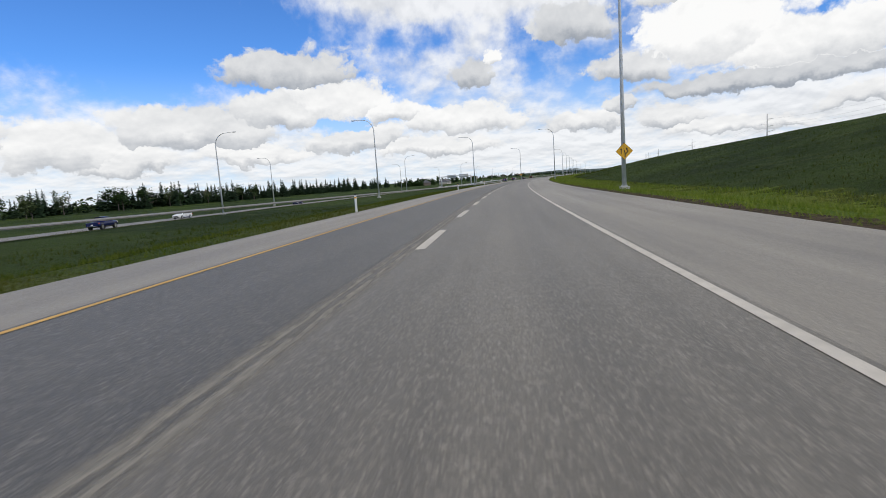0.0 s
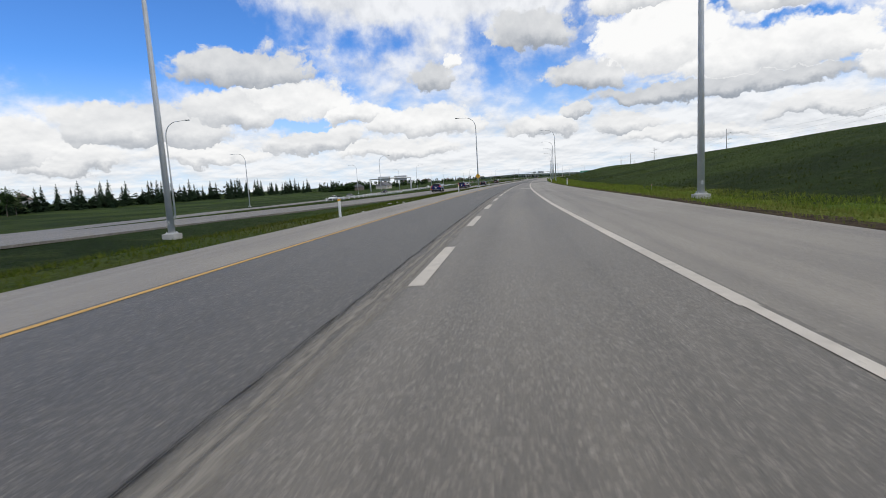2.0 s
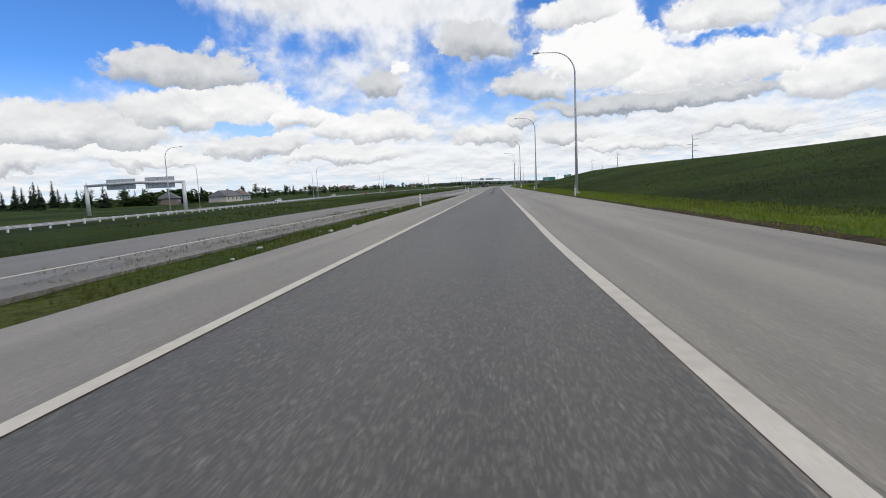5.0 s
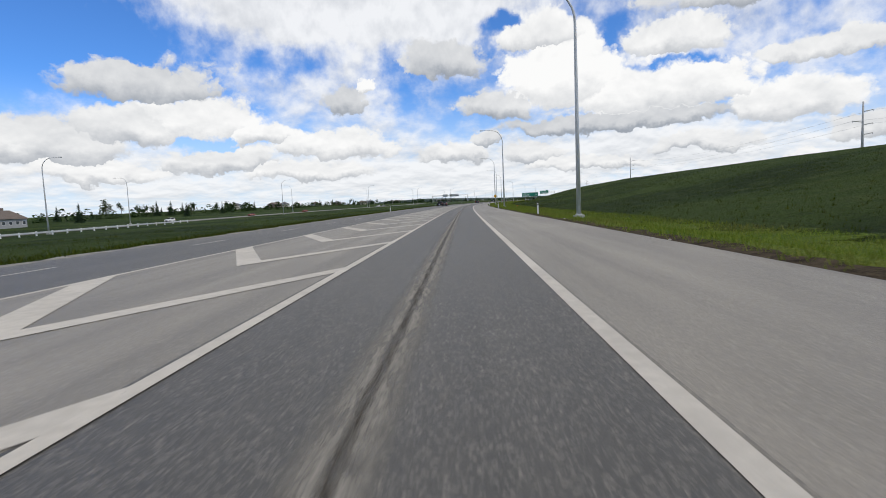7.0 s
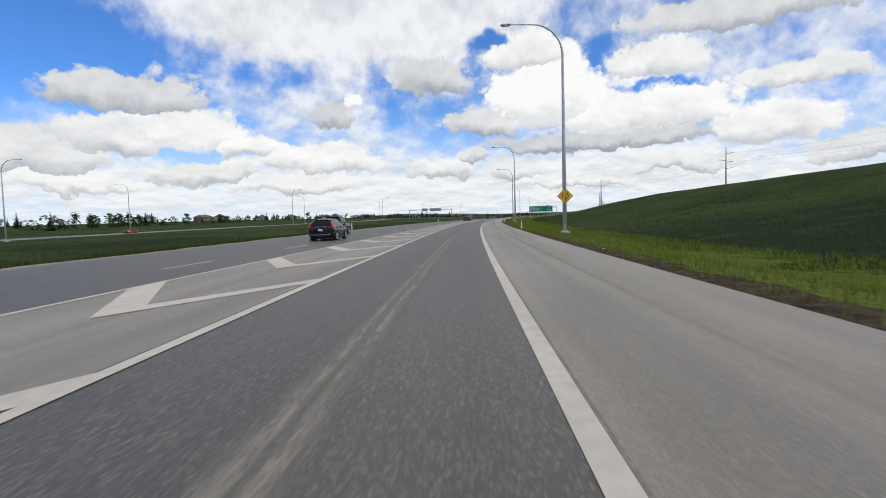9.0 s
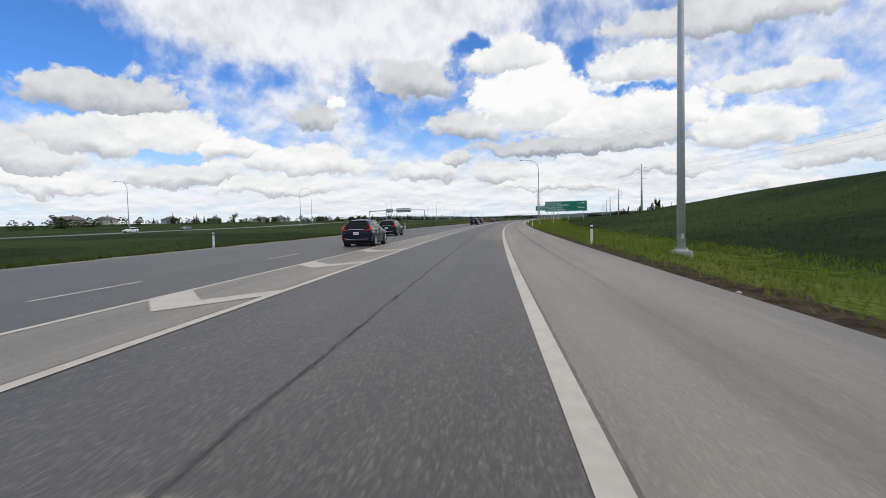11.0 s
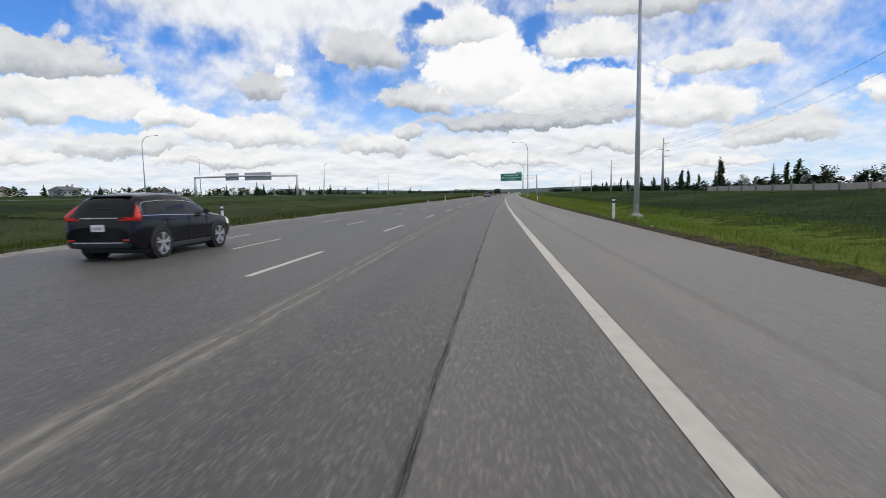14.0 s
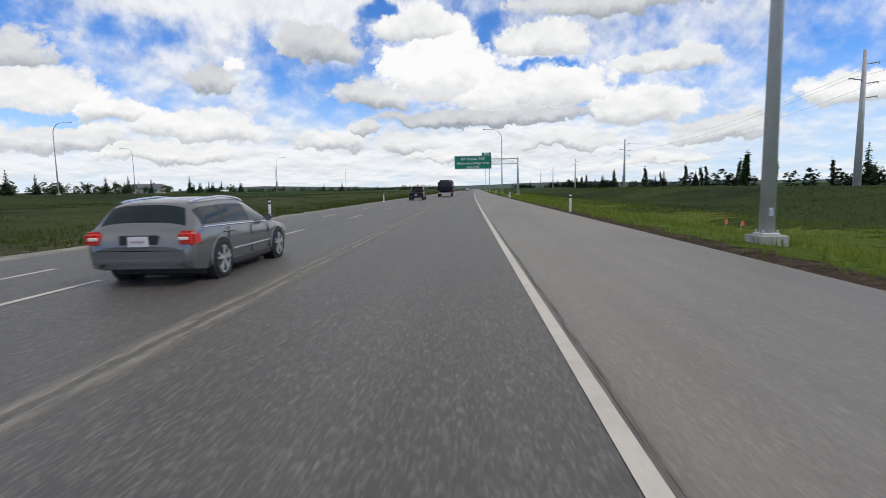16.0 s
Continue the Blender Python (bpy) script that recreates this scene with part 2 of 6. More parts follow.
def asphalt(name, base, tracks, later=None, where=(760.0, 960.0)):
    """Worn asphalt; its UV map is (u, s) in metres, so that wear runs along the road."""
    m = bpy.data.materials.new(name)
    m.use_nodes = True
    n = Nodes(m.node_tree)
    uv = n.add("ShaderNodeUVMap", uv_map="UVMap").outputs[0]
    stretch = n.add("ShaderNodeMapping", {0: uv, 3: (1.0, 0.018, 1.0)}).outputs[0]
    streak = n.noise(stretch, 1.1, 5.0, 0.6)
    blot = n.noise(n.add("ShaderNodeMapping", {0: uv, 3: (1.0, 0.25, 1.0)}).outputs[0], 0.35, 5.0, 0.6)
    grain = n.noise(uv, 40.0, 4.0, 0.8)
    vor = n.add("ShaderNodeTexVoronoi", {"Vector": uv, "Scale": 58.0})
    stone = n.add("ShaderNodeSeparateColor", {0: vor.outputs["Color"]}).outputs[0]
    v = n.math("ADD", n.math("MULTIPLY", streak, 0.6), n.math("MULTIPLY", blot, 0.4))
    tone = n.ramp(v, 0.32, 0.68)
    col = n.mix(tone, tuple(c * 0.68 for c in base) + (1,), tuple(c * 1.30 for c in base) + (1,))
    if later:
        along = n.add("ShaderNodeSeparateXYZ", {0: uv}).outputs[1]
        col = n.mix(n.ramp(along, *where), col, n.mix(tone, tuple(c * 0.74 for c in later) + (1,), tuple(c * 1.24 for c in later) + (1,)))
    spk = n.mix(n.ramp(stone, 0.74, 0.97), (0, 0, 0, 1), tuple(k * tracks for k in (0.17, 0.153, 0.128)) + (1,))
    col = n.mix(1.0, col, spk, "ADD")
    col = n.mix(n.ramp(grain, 0.50, 0.34, 0.0, 0.80 * min(1.0, tracks)), col, (0.022, 0.021, 0.02, 1))
    bump = n.add("ShaderNodeBump", {"Strength": 0.40, "Distance": 0.012, "Height": n.math("ADD", grain, n.math("MULTIPLY", stone, 0.6))}).outputs[0]
    n.add("ShaderNodeOutputMaterial", {0: n.add("ShaderNodeBsdfPrincipled", {"Base Color": col, "Roughness": 0.55, "Specular IOR Level": 0.95, "Normal": bump}).outputs[0]})
    return m


def grass_ground():
    m = bpy.data.materials.new("grass_ground")
    m.use_nodes = True
    n = Nodes(m.node_tree)
    co = n.add("ShaderNodeTexCoord").outputs["Object"]
    big, mid, fine = n.noise(co, 0.03, 5.0, 0.6), n.noise(co, 0.30, 6.0, 0.7), n.noise(co, 5.0, 5.0, 0.75)
    a = n.mix(n.ramp(big, 0.40, 0.60), (0.024, 0.047, 0.010, 1), (0.060, 0.098, 0.018, 1))
    b = n.mix(n.ramp(mid, 0.50, 0.72, 0.0, 0.8), a, (0.085, 0.115, 0.028, 1))
    b = n.mix(n.ramp(mid, 0.46, 0.30, 0.0, 0.7), b, (0.020, 0.042, 0.010, 1))
    c = n.mix(n.ramp(fine, 0.34, 0.62), n.mix(1.0, b, (0.5, 0.5, 0.46, 1), "MULTIPLY"), b)
    bump = n.add("ShaderNodeBump", {"Strength": 0.9, "Distance": 0.25, "Height": n.math("ADD", fine, n.math("MULTIPLY", mid, 2.0))}).outputs[0]
    n.add("ShaderNodeOutputMaterial", {0: n.add("ShaderNodeBsdfPrincipled", {"Base Color": c, "Roughness": 0.95, "Specular IOR Level": 0.1, "Normal": bump}).outputs[0]})
    return m


ASPHALT = asphalt("asphalt", (0.136, 0.119, 0.096), 0.95, (0.108, 0.095, 0.078), (700.0, 790.0))
ASPHALT_DARK = asphalt("dark_asphalt", (0.054, 0.048, 0.040), 0.95, (0.060, 0.053, 0.044), (700.0, 790.0))
SHOULDER = asphalt("shoulder_asphalt", (0.222, 0.196, 0.159), 0.6, (0.168, 0.148, 0.120))
GRASS = grass_ground()
def road_paint(name, base):
    """Paint worn thin along the road, so that asphalt grains show through; its UV map is (u, s) in metres."""
    m = bpy.data.materials.new(name)
    m.use_nodes = True
    n = Nodes(m.node_tree)
    co = n.add("ShaderNodeTexCoord").outputs["Object"]
    big, mid, fine = n.noise(co, 0.35, 4.0, 0.6), n.noise(co, 5.0, 4.0, 0.65), n.noise(co, 45.0, 3.0, 0.7)
    tone = n.mix(n.ramp(n.math("ADD", n.math("MULTIPLY", big, 0.5), n.math("MULTIPLY", mid, 0.5)), 0.3, 0.7), tuple(c * 0.80 for c in base) + (1,), tuple(c * 1.10 for c in base) + (1,))
    wear = n.math("ADD", n.math("MULTIPLY", fine, 0.55), n.math("ADD", n.math("MULTIPLY", mid, 0.3), n.math("MULTIPLY", big, 0.15)))
    col = n.mix(n.ramp(wear, 0.56, 0.70, 0.0, 0.8), tone, (0.12, 0.108, 0.092, 1))
    bump = n.add("ShaderNodeBump", {"Strength": 0.4, "Distance": 0.01, "Height": fine}).outputs[0]
    n.add("ShaderNodeOutputMaterial", {0: n.add("ShaderNodeBsdfPrincipled", {"Base Color": col, "Roughness": 0.8, "Specular IOR Level": 0.3, "Normal": bump}).outputs[0]})
    return m


WHITE_PAINT = road_paint("white_road_paint", (0.60, 0.555, 0.49))
YELLOW_PAINT = road_paint("yellow_road_paint", (0.60, 0.37, 0.12))
STEEL = material("galvanised_steel", (0.56, 0.57, 0.57), 0.55, 0.25, 0.12, 1.5, 18.0)
CONCRETE = material("concrete", (0.42, 0.41, 0.38), 0.9, vary=0.2, scale=2.0, fine=30.0, bump=0.4)
POST_WHITE = material("white_plastic", (0.78, 0.78, 0.76), 0.5, vary=0.08, scale=3, fine=20)
BLACK = material("black_rubber", (0.02, 0.02, 0.021), 0.6, vary=0.2)
SIGN_YELLOW = material("yellow_sign_sheeting", (0.80, 0.42, 0.02), 0.4, vary=0.05)
SIGN_GREEN = material("green_sign_sheeting", (0.005, 0.22, 0.13), 0.4, vary=0.08)
SIGN_WHITE = material("white_sign_sheeting", (0.85, 0.87, 0.86), 0.4, vary=0.04)
SIGN_BACK = material("sign_back_aluminium", (0.52, 0.52, 0.51), 0.6, 0.2, vary=0.08)
DIRT = material("gravel_dirt", (0.058, 0.044, 0.029), 0.95, vary=0.75, scale=2.5, fine=16.0, bump=1.0, spec=0.05)
WOOD = material("weathered_wood", (0.22, 0.20, 0.18), 0.9, vary=0.3, scale=2, fine=22)


# ---- building helpers ----
def mesh_of(name, verts, faces, mats, uvs=None, smooth=False, index=None):
    me = bpy.data.meshes.new(name)
    me.from_pydata(verts, [], faces)
    for m in mats if isinstance(mats, (list, tuple)) else [mats]:
        me.materials.append(m)
    if uvs is not None:
        layer = me.uv_layers.new(name="UVMap")
        idx = np.zeros(len(me.loops), dtype=np.int32)
        me.loops.foreach_get("vertex_index", idx)
        layer.data.foreach_set("uv", np.asarray(uvs, dtype=np.float32)[idx].ravel())
    if index is not None:
        me.polygons.foreach_set("material_index", index)
    if smooth:
        me.polygons.foreach_set("use_smooth", [True] * len(me.polygons))
    me.update()
    return me


def part(name, bm, mat, parent, label="", m=None, smooth=False):
    """Links a bmesh (or a finished mesh) as one mesh object under a thing or a part."""
    if isinstance(bm, bpy.types.Mesh):
        me = bm
    else:
        me = bpy.data.meshes.new(name)
        bmesh.ops.recalc_face_normals(bm, faces=bm.faces)
        bm.to_mesh(me)
        bm.free()
        me.materials.append(mat)
        if smooth:
            me.polygons.foreach_set("use_smooth", [True] * len(me.polygons))
    ob = new(name, me)
    ob.parent = parent
    if m is not None:
        ob.matrix_basis = m
    if label:
        ob["label"] = label
    return ob


def box(x, y, z, at=(0, 0, 0), bevel=0.0, segs=1):
    bm = bmesh.new()
    bmesh.ops.create_cube(bm, size=1.0)
    bmesh.ops.scale(bm, vec=(x, y, z), verts=bm.verts)
    bmesh.ops.translate(bm, vec=at, verts=bm.verts)
    if bevel:
        bmesh.ops.bevel(bm, geom=bm.edges[:], offset=bevel, segments=segs, affect="EDGES")
    return bm


def tube(path, radii, n=10, cap=True):
    """A tapered tube along a list of points."""
    bm = bmesh.new()
    rings, pts = [], [Vector(p) for p in path]
    for i, p in enumerate(pts):
        d = (pts[min(i + 1, len(pts) - 1)] - pts[max(i - 1, 0)]).normalized()
        a = d.orthogonal().normalized() if abs(d.z) < 0.999 else Vector((1, 0, 0))
        if i and rings:
            a = (last - d * last.dot(d)).normalized()
        last = a
        b = d.cross(a)
        r = radii[i] if isinstance(radii, (list, tuple)) else radii
        rings.append([bm.verts.new(p + a * (r * math.cos(k * 2 * math.pi / n)) + b * (r * math.sin(k * 2 * math.pi / n))) for k in range(n)])
    for r0, r1 in zip(rings, rings[1:]):
        for k in range(n):
            bm.faces.new((r0[k], r0[(k + 1) % n], r1[(k + 1) % n], r1[k]))
    if cap:
        bm.faces.new(rings[0][::-1])
        bm.faces.new(rings[-1])
    return bm


def place(s, u, z=0.0, turn=0.0):
    """The pose of a thing that stands at (s, u), its y axis along the road."""
    x, y, z = P(s, u, z)
    return pose(x, y, z, 0, 0, heading(s) + turn)


def strip(s0, s1, left, right, z=0.0, step=4.0, across=1, skirt=0.0):
    """A sheet along the road between two lateral lines (numbers or tables of (s, u)); z may be a function of (s, u)."""
    n = max(1, int(round((s1 - s0) / step)))
    verts, faces, uvs = [], [], []
    for i in range(n + 1):
        s = s0 + (s1 - s0) * i / n
        a = lerp(left, s) if isinstance(left, list) else left
        b = lerp(right, s) if isinstance(right, list) else right
        for j in range(across + 1):
            u = a + (b - a) * j / across
            h = z(s, u) if callable(z) else z
            verts.append(P(s, u, h))
            uvs.append((u, s))
    w1 = across + 1
    for i in range(n):
        for j in range(across):
            k = i * w1 + j
            faces.append((k, k + 1, k + w1 + 1, k + w1))
    if skirt:
        base = len(verts)
        verts += [(x, y, z - skirt) for x, y, z in verts]
        uvs += uvs
        for i in range(n):
            k = i * w1
            faces.append((k, k + w1, k + w1 + base, k + base))
            k = i * w1 + across
            faces.append((k + w1, k, k + base, k + w1 + base))
        for j in range(across):
            faces.append((j + 1, j, j + base, j + 1 + base))
            k = n * w1 + j
            faces.append((k, k + 1, k + 1 + base, k + base))
    return verts, faces, uvs


def smooth01(x):
    x = min(1.0, max(0.0, x))
    return x * x * (3 - 2 * x)


# ---- lateral lines of the plan: (s, u) ----
EDGE_R = [(-300, 7.4), (0, 7.5), (110, 7.7), (170, 7.4), (245, 5.9), (290, 5.4), (440, 4.3), (500, 4.15), (600, 3.5), (760, 3.2), (865, 3.5), (930, 3.9), (1010, 3.6), (1070, 4.0), (3000, 4.0)]
LINE_R = [(-300, 3.6), (0, 3.56), (130, 3.6), (165, 2.95), (245, 2.06), (275, 1.67), (360, 0.0), (3000, 0.0)]
LINE_L = [(-300, -3.75), (440, -3.8), (500, -3.65), (590, -3.6), (757, -4.4), (862, -4.6), (930, -5.1), (955, -5.1), (1005, -4.4), (1070, -3.55), (1110, -3.4), (3000, -3.4)]
LINE_T = [(285, -10.6), (360, -9.9), (440, -9.1), (500, -8.7), (590, -7.8), (757, -6.5), (862, -5.95), (930, -5.5), (955, -5.35)]
EDGE_L = [(-300, -6.2), (0, -6.3), (290, -6.4), (400, -6.6), (430, -6.2)]
MAIN_R = [(40, -46.0), (120, -27.0), (172, -16.5), (195, -12.0), (290, -10.4), (400, -8.2), (430, -6.2)]
MAIN_L = [(40, -54.0), (120, -35.0), (172, -23.5), (195, -19.0), (290, -16.5), (440, -14.0), (500, -13.8), (590, -14.4), (757, -16.4), (862, -14.2), (930, -12.8), (1000, -11.5), (1070, -9.9), (3000, -9.9)]
RIDGE = [(-400, 6.5), (0, 6.9), (200, 6.6), (330, 6.0), (560, 6.3), (690, 7.8), (800, 7.6), (870, 6.4), (950, 4.2), (1000, 2.2), (1060, 0.6), (1150, 0.3), (4000, 0.5)]

FAR_LEFT = [(-400, -2.0), (450, -2.0), (650, -1.0), (850, 0.2), (1000, 0.9), (1190, 1.2), (2500, 1.5)]

FAR_U = [(-600, -64.0), (300, -64.0), (480, -88.0), (640, -98.0), (3000, -98.0)]


def edge_left(s):
    """The left rim of the pavement that the ramp belongs to."""
    return lerp(EDGE_L, s) if s < 430 else lerp(MAIN_L, s)


def ground_z(s, u):
    r, l = lerp(EDGE_R, s), edge_left(s)
    if u > r:
        v = u - r
        z = -0.10 - 0.55 * smooth01((v - 1.2) / 4.0) * (1 - smooth01((v - 7.0) / 8.0))
        z += lerp(RIDGE, s) * smooth01((u - 13.0) / 46.0)
        if s > 930:
            z -= 0.9 * smooth01((s - 930) / 60) * smooth01((v - 4) / 8) * (1 - smooth01((v - 22) / 14))
        z += 0.12 * noise.noise(Vector((s * 0.05, u * 0.11, 0.0))) * smooth01((v - 1) / 4)
        if u > 30:
            z += 0.8 * noise.noise(Vector((s * 0.008, u * 0.012, 4.0)))
        return z
    if u < l:
        v = l - u
        z = -0.10 - 0.7 * smooth01((v - 1.5) / 7.0) * (1 - 0.6 * smooth01((v - 14) / 14))
        if s < 470 and s > -400:
            a, b = lerp(MAIN_L, s), lerp(MAIN_R, s)
            d = max(0.0, a - u, u - b)
            low = -0.10 - 0.25 * (1 - smooth01((s - 330) / 100))
            z = low + (z - low) * smooth01(d / 6.0) if s > 40 else z
            z = max(z, -0.16) if s > 380 else z
        z += 0.10 * noise.noise(Vector((s * 0.05, u * 0.11, 2.0))) * smooth01((v - 1) / 4)
        if 940 < s < 1500:
            z += 1.1 * smooth01((s - 940) / 90) * (1 - smooth01((s - 1300) / 150)) * smooth01((v - 2) / 9) * (1 - 0.4 * smooth01((v - 16) / 14))
        z += lerp(FAR_LEFT, s) * smooth01((v - 8) / 55)
        if u < -130:
            z += 3.0 * smooth01((-u - 130) / 200)
        return z
    return -0.14


# ---- ground and roads ----
def build_ground():
    ss = [-2500, -1200, -600, -300, -150] + list(np.arange(-80, 1500, 6.0)) + list(np.arange(1500, 2200, 25.0)) + [2300, 2450, 2700, 3000, 3500, 4200]
    us = [-2400, -1500, -900, -600, -420, -300, -220, -160, -120, -95] + list(np.arange(-80, -30, 5.0)) + list(np.arange(-30, -3, 1.5)) + [0.0] + list(np.arange(2.0, 24, 1.2)) + list(np.arange(24, 80, 4.0)) + [85, 95, 110, 140, 190, 260, 360, 500, 800, 1400, 2400]
    verts, faces = [], []
    for s in ss:
        for u in us:
            verts.append(P(s, u, ground_z(s, u)))
    n = len(us)
    for i in range(len(ss) - 1):
        for j in range(n - 1):
            k = i * n + j
            faces.append((k, k + 1, k + n + 1, k + n))
    return tagged(new("ground", mesh_of("ground", verts, faces, GRASS, smooth=True)), "rolling roadside land under rough green grass", "ground", kind="structure")


build_ground()


def road_piece(name, label, s0, s1, left, right, mat, z=0.0, across=1, step=4.0, skirt=0.12):
    v, f, uv = strip(s0, s1, left, right, z, step, across, skirt)
    return tagged(new(name, mesh_of(name, v, f, mat, uv)), label, "road", kind="structure")


LANE_L = [(s, lerp(LINE_L, s) - 0.14) for s in (-300, 440, 500, 590, 757, 862, 930, 955, 1005, 1070, 1110, 3000)]
LANE_R = [(s, u + 0.13) for s, u in LINE_R[:-1]] + [(1062, 0.13), (1075, 0.07), (3000, 0.07)]
DARK_R = [(-300, -0.3), (120, -0.28), (300, -0.22), (330, -0.1), (365, 0.09), (788, 0.09), (793, -2.10), (865, -1.95), (935, -1.65), (966, -1.45), (1000, -1.05), (1036, -0.50), (1044, -0.35), (1085, 0.02), (1102, 0.045), (3000, 0.045)]
road_piece("road", "dark grey worn asphalt lane of a highway ramp", -300, 3000, LANE_L, DARK_R, ASPHALT_DARK, across=3)
road_piece("road_right_lane", "pale grey worn asphalt lane beside the dashes", -300, 3000, DARK_R, LANE_R, ASPHALT, across=2)
road_piece("road_shoulder", "pale worn asphalt shoulder beside the lanes", -300, 3000, LANE_R, EDGE_R, SHOULDER, across=2)
road_piece("road_median_shoulder", "pale asphalt shoulder beside the grass median", -300, 430, [(-300, -6.2), (290, -6.4), (430, -6.2)], LANE_L, SHOULDER)
road_piece("road_gore", "pale asphalt gore between two carriageways", 430, 955, [(s, u + 0.0) for s, u in LINE_T], LANE_L, SHOULDER)
road_piece("road_main", "grey asphalt through lanes of the highway", 430, 3000, MAIN_L, [(430, -9.2)] + [(s, u) for s, u in LINE_T if s > 430] + [(955, -5.24), (1005, -4.54), (1070, -3.69), (1110, -3.54), (3000, -3.54)], ASPHALT_DARK, across=2)
road_piece("road_joining", "grey asphalt carriageway joining beside the ramp", 40, 430, MAIN_L, MAIN_R, ASPHALT, z=lambda s, u: -0.25 * (1 - smooth01((s - 330) / 100)), across=2)


# ---- road markings ----
def stripe(name, label, s0, s1, centre, width, mat, z=0.005):
    left = [(s, u - width / 2) for s, u in centre]
    right = [(s, u + width / 2) for s, u in centre]
    v, f, uv = strip(s0, s1, left, right, z, 3.0)
    return tagged(new(name, mesh_of(name, v, f, mat, uv)), label, "road marking", kind="structure")


stripe("edge_line_right", "narrow white painted edge line along the ramp", -300, 145, LINE_R, 0.13, WHITE_PAINT)
stripe("edge_line_right", "solid white painted edge line on asphalt", 145, 1066, LINE_R, 0.185, WHITE_PAINT)
stripe("edge_line_right", "narrow white painted edge line on asphalt", 1066, 2200, LINE_R, 0.12, WHITE_PAINT)
stripe("edge_line_yellow", "solid yellow painted edge line on asphalt", -300, 335, LINE_L, 0.115, YELLOW_PAINT)
stripe("edge_line_left", "solid white painted line beside the gore", 270, 955, [(270, -4.0), (340, -4.0)] + [(s, u) for s, u in LINE_L if s > 340], 0.165, WHITE_PAINT, 0.009)
stripe("edge_line_main", "solid white painted line along the through lanes", 285, 955, LINE_T, 0.13, WHITE_PAINT)


def dashes(s0, s1, cycle, length, centre, width, group, label):
    s = s0
    while s < s1:
        v, f, uv = strip(s, s + length, [(a, u - width / 2) for a, u in centre], [(a, u + width / 2) for a, u in centre], 0.005, 3.0)
        cx, cy, _ = P(s, 0)
        v = [(x - cx, y - cy, z) for x, y, z in v]
        ob = new("lane_dash", mesh_of("lane_dash", v, f, WHITE_PAINT, uv))
        ob.location = (cx, cy, 0)
        tagged(ob, label, "road marking", group, "structure")
        s += cycle


SEAM = [(-300, -0.15), (0, -0.15), (60, -0.05), (110, 0.03), (3000, 0.03)]
dashes(116.2 - 3.85 - 12 * 8.52, 282, 8.52, 3.85, SEAM, 0.2, "dashes between ramp lanes", "white painted dash worn at the ends")
dashes(284.2, 285, 9.0, 1.25, SEAM, 0.2, "dashes between ramp lanes", "short white painted dash before a paving joint")
DASH_M = [(955, -5.15), (1003, -4.45), (1013, -4.4), (1072, -3.62), (1110, -3.32), (3000, -3.3)]
dashes(961.2, 1095, 9.9, 3.6, DASH_M, 0.13, "dashes beside the through lanes", "thin white painted dash on asphalt")
DASH_L = [(430, -12.2), (534, -11.7), (590, -9.6), (835, -8.3), (936, -7.7), (1006, -7.0), (1076, -6.35), (1110, -6.2), (3000, -6.2)]
dashes(935.5 - 50 * 9.95, 1500, 9.95, 3.0, DASH_L, 0.11, "dashes between through lanes", "thin white painted dash on asphalt")
DASH_K = [(820, -11.2), (938, -9.6), (1008, -8.85), (1077, -8.05), (1110, -7.9), (3000, -7.9)]
dashes(938 - 11 * 9.9, 1300, 9.9, 2.6, DASH_K, 0.10, "dashes of the outer through lane", "faint white painted dash on asphalt")


# ---- street lamps ----
def street_lamp(m, label, height=14.8, reach=3.6):
    """A tapered steel mast whose top bends over the road in one sweep; its arm points along -x."""
    root = new("street_lamp")
    root.matrix_basis = m
    tagged(root, label, "street lamp", "lamps along the highway")
    part("foundation", box(0.62, 0.62, 0.62, (0, 0, -0.06), 0.015), CONCRETE, root, "pale concrete footing")
    part("base_plate", box(0.40, 0.40, 0.05, (0, 0, 0.27), 0.01), STEEL, root)
    pts = [(0, 0, 0.28), (0, 0, height * 0.45), (0, 0, height * 0.85)]
    rad = [0.155, 0.12, 0.085]
    for k in range(1, 11):
        a = math.radians(86 * k / 10)
        pts.append((-reach * 0.58 * (1 - math.cos(a)), 0, height * 0.85 + height * 0.145 * math.sin(a)))
        rad.append(0.085 - 0.004 * k)
    pts.append((-reach, 0, height))
    rad.append(0.035)
    part("mast", tube(pts, rad, 12), STEEL, root, smooth=True)
    for dx, dy in ((0.15, 0.15), (-0.15, 0.15), (0.15, -0.15), (-0.15, -0.15)):
        part("bolt", tube([(dx, dy, 0.25), (dx, dy, 0.36)], 0.022, 6), STEEL, root)
    part("hand_hole", box(0.09, 0.02, 0.17, (0, -0.150, 0.75), 0.005), STEEL, root)
    head = part("luminaire", box(0.75, 0.3, 0.13, (-(reach + 0.3), 0, height - 0.01), 0.05, 2), SIGN_BACK, root, "grey cobra-head luminaire")
    part("lens", box(0.42, 0.22, 0.03, (-(reach + 0.35), 0, height - 0.085), 0.01), SIGN_WHITE, head)
    return root


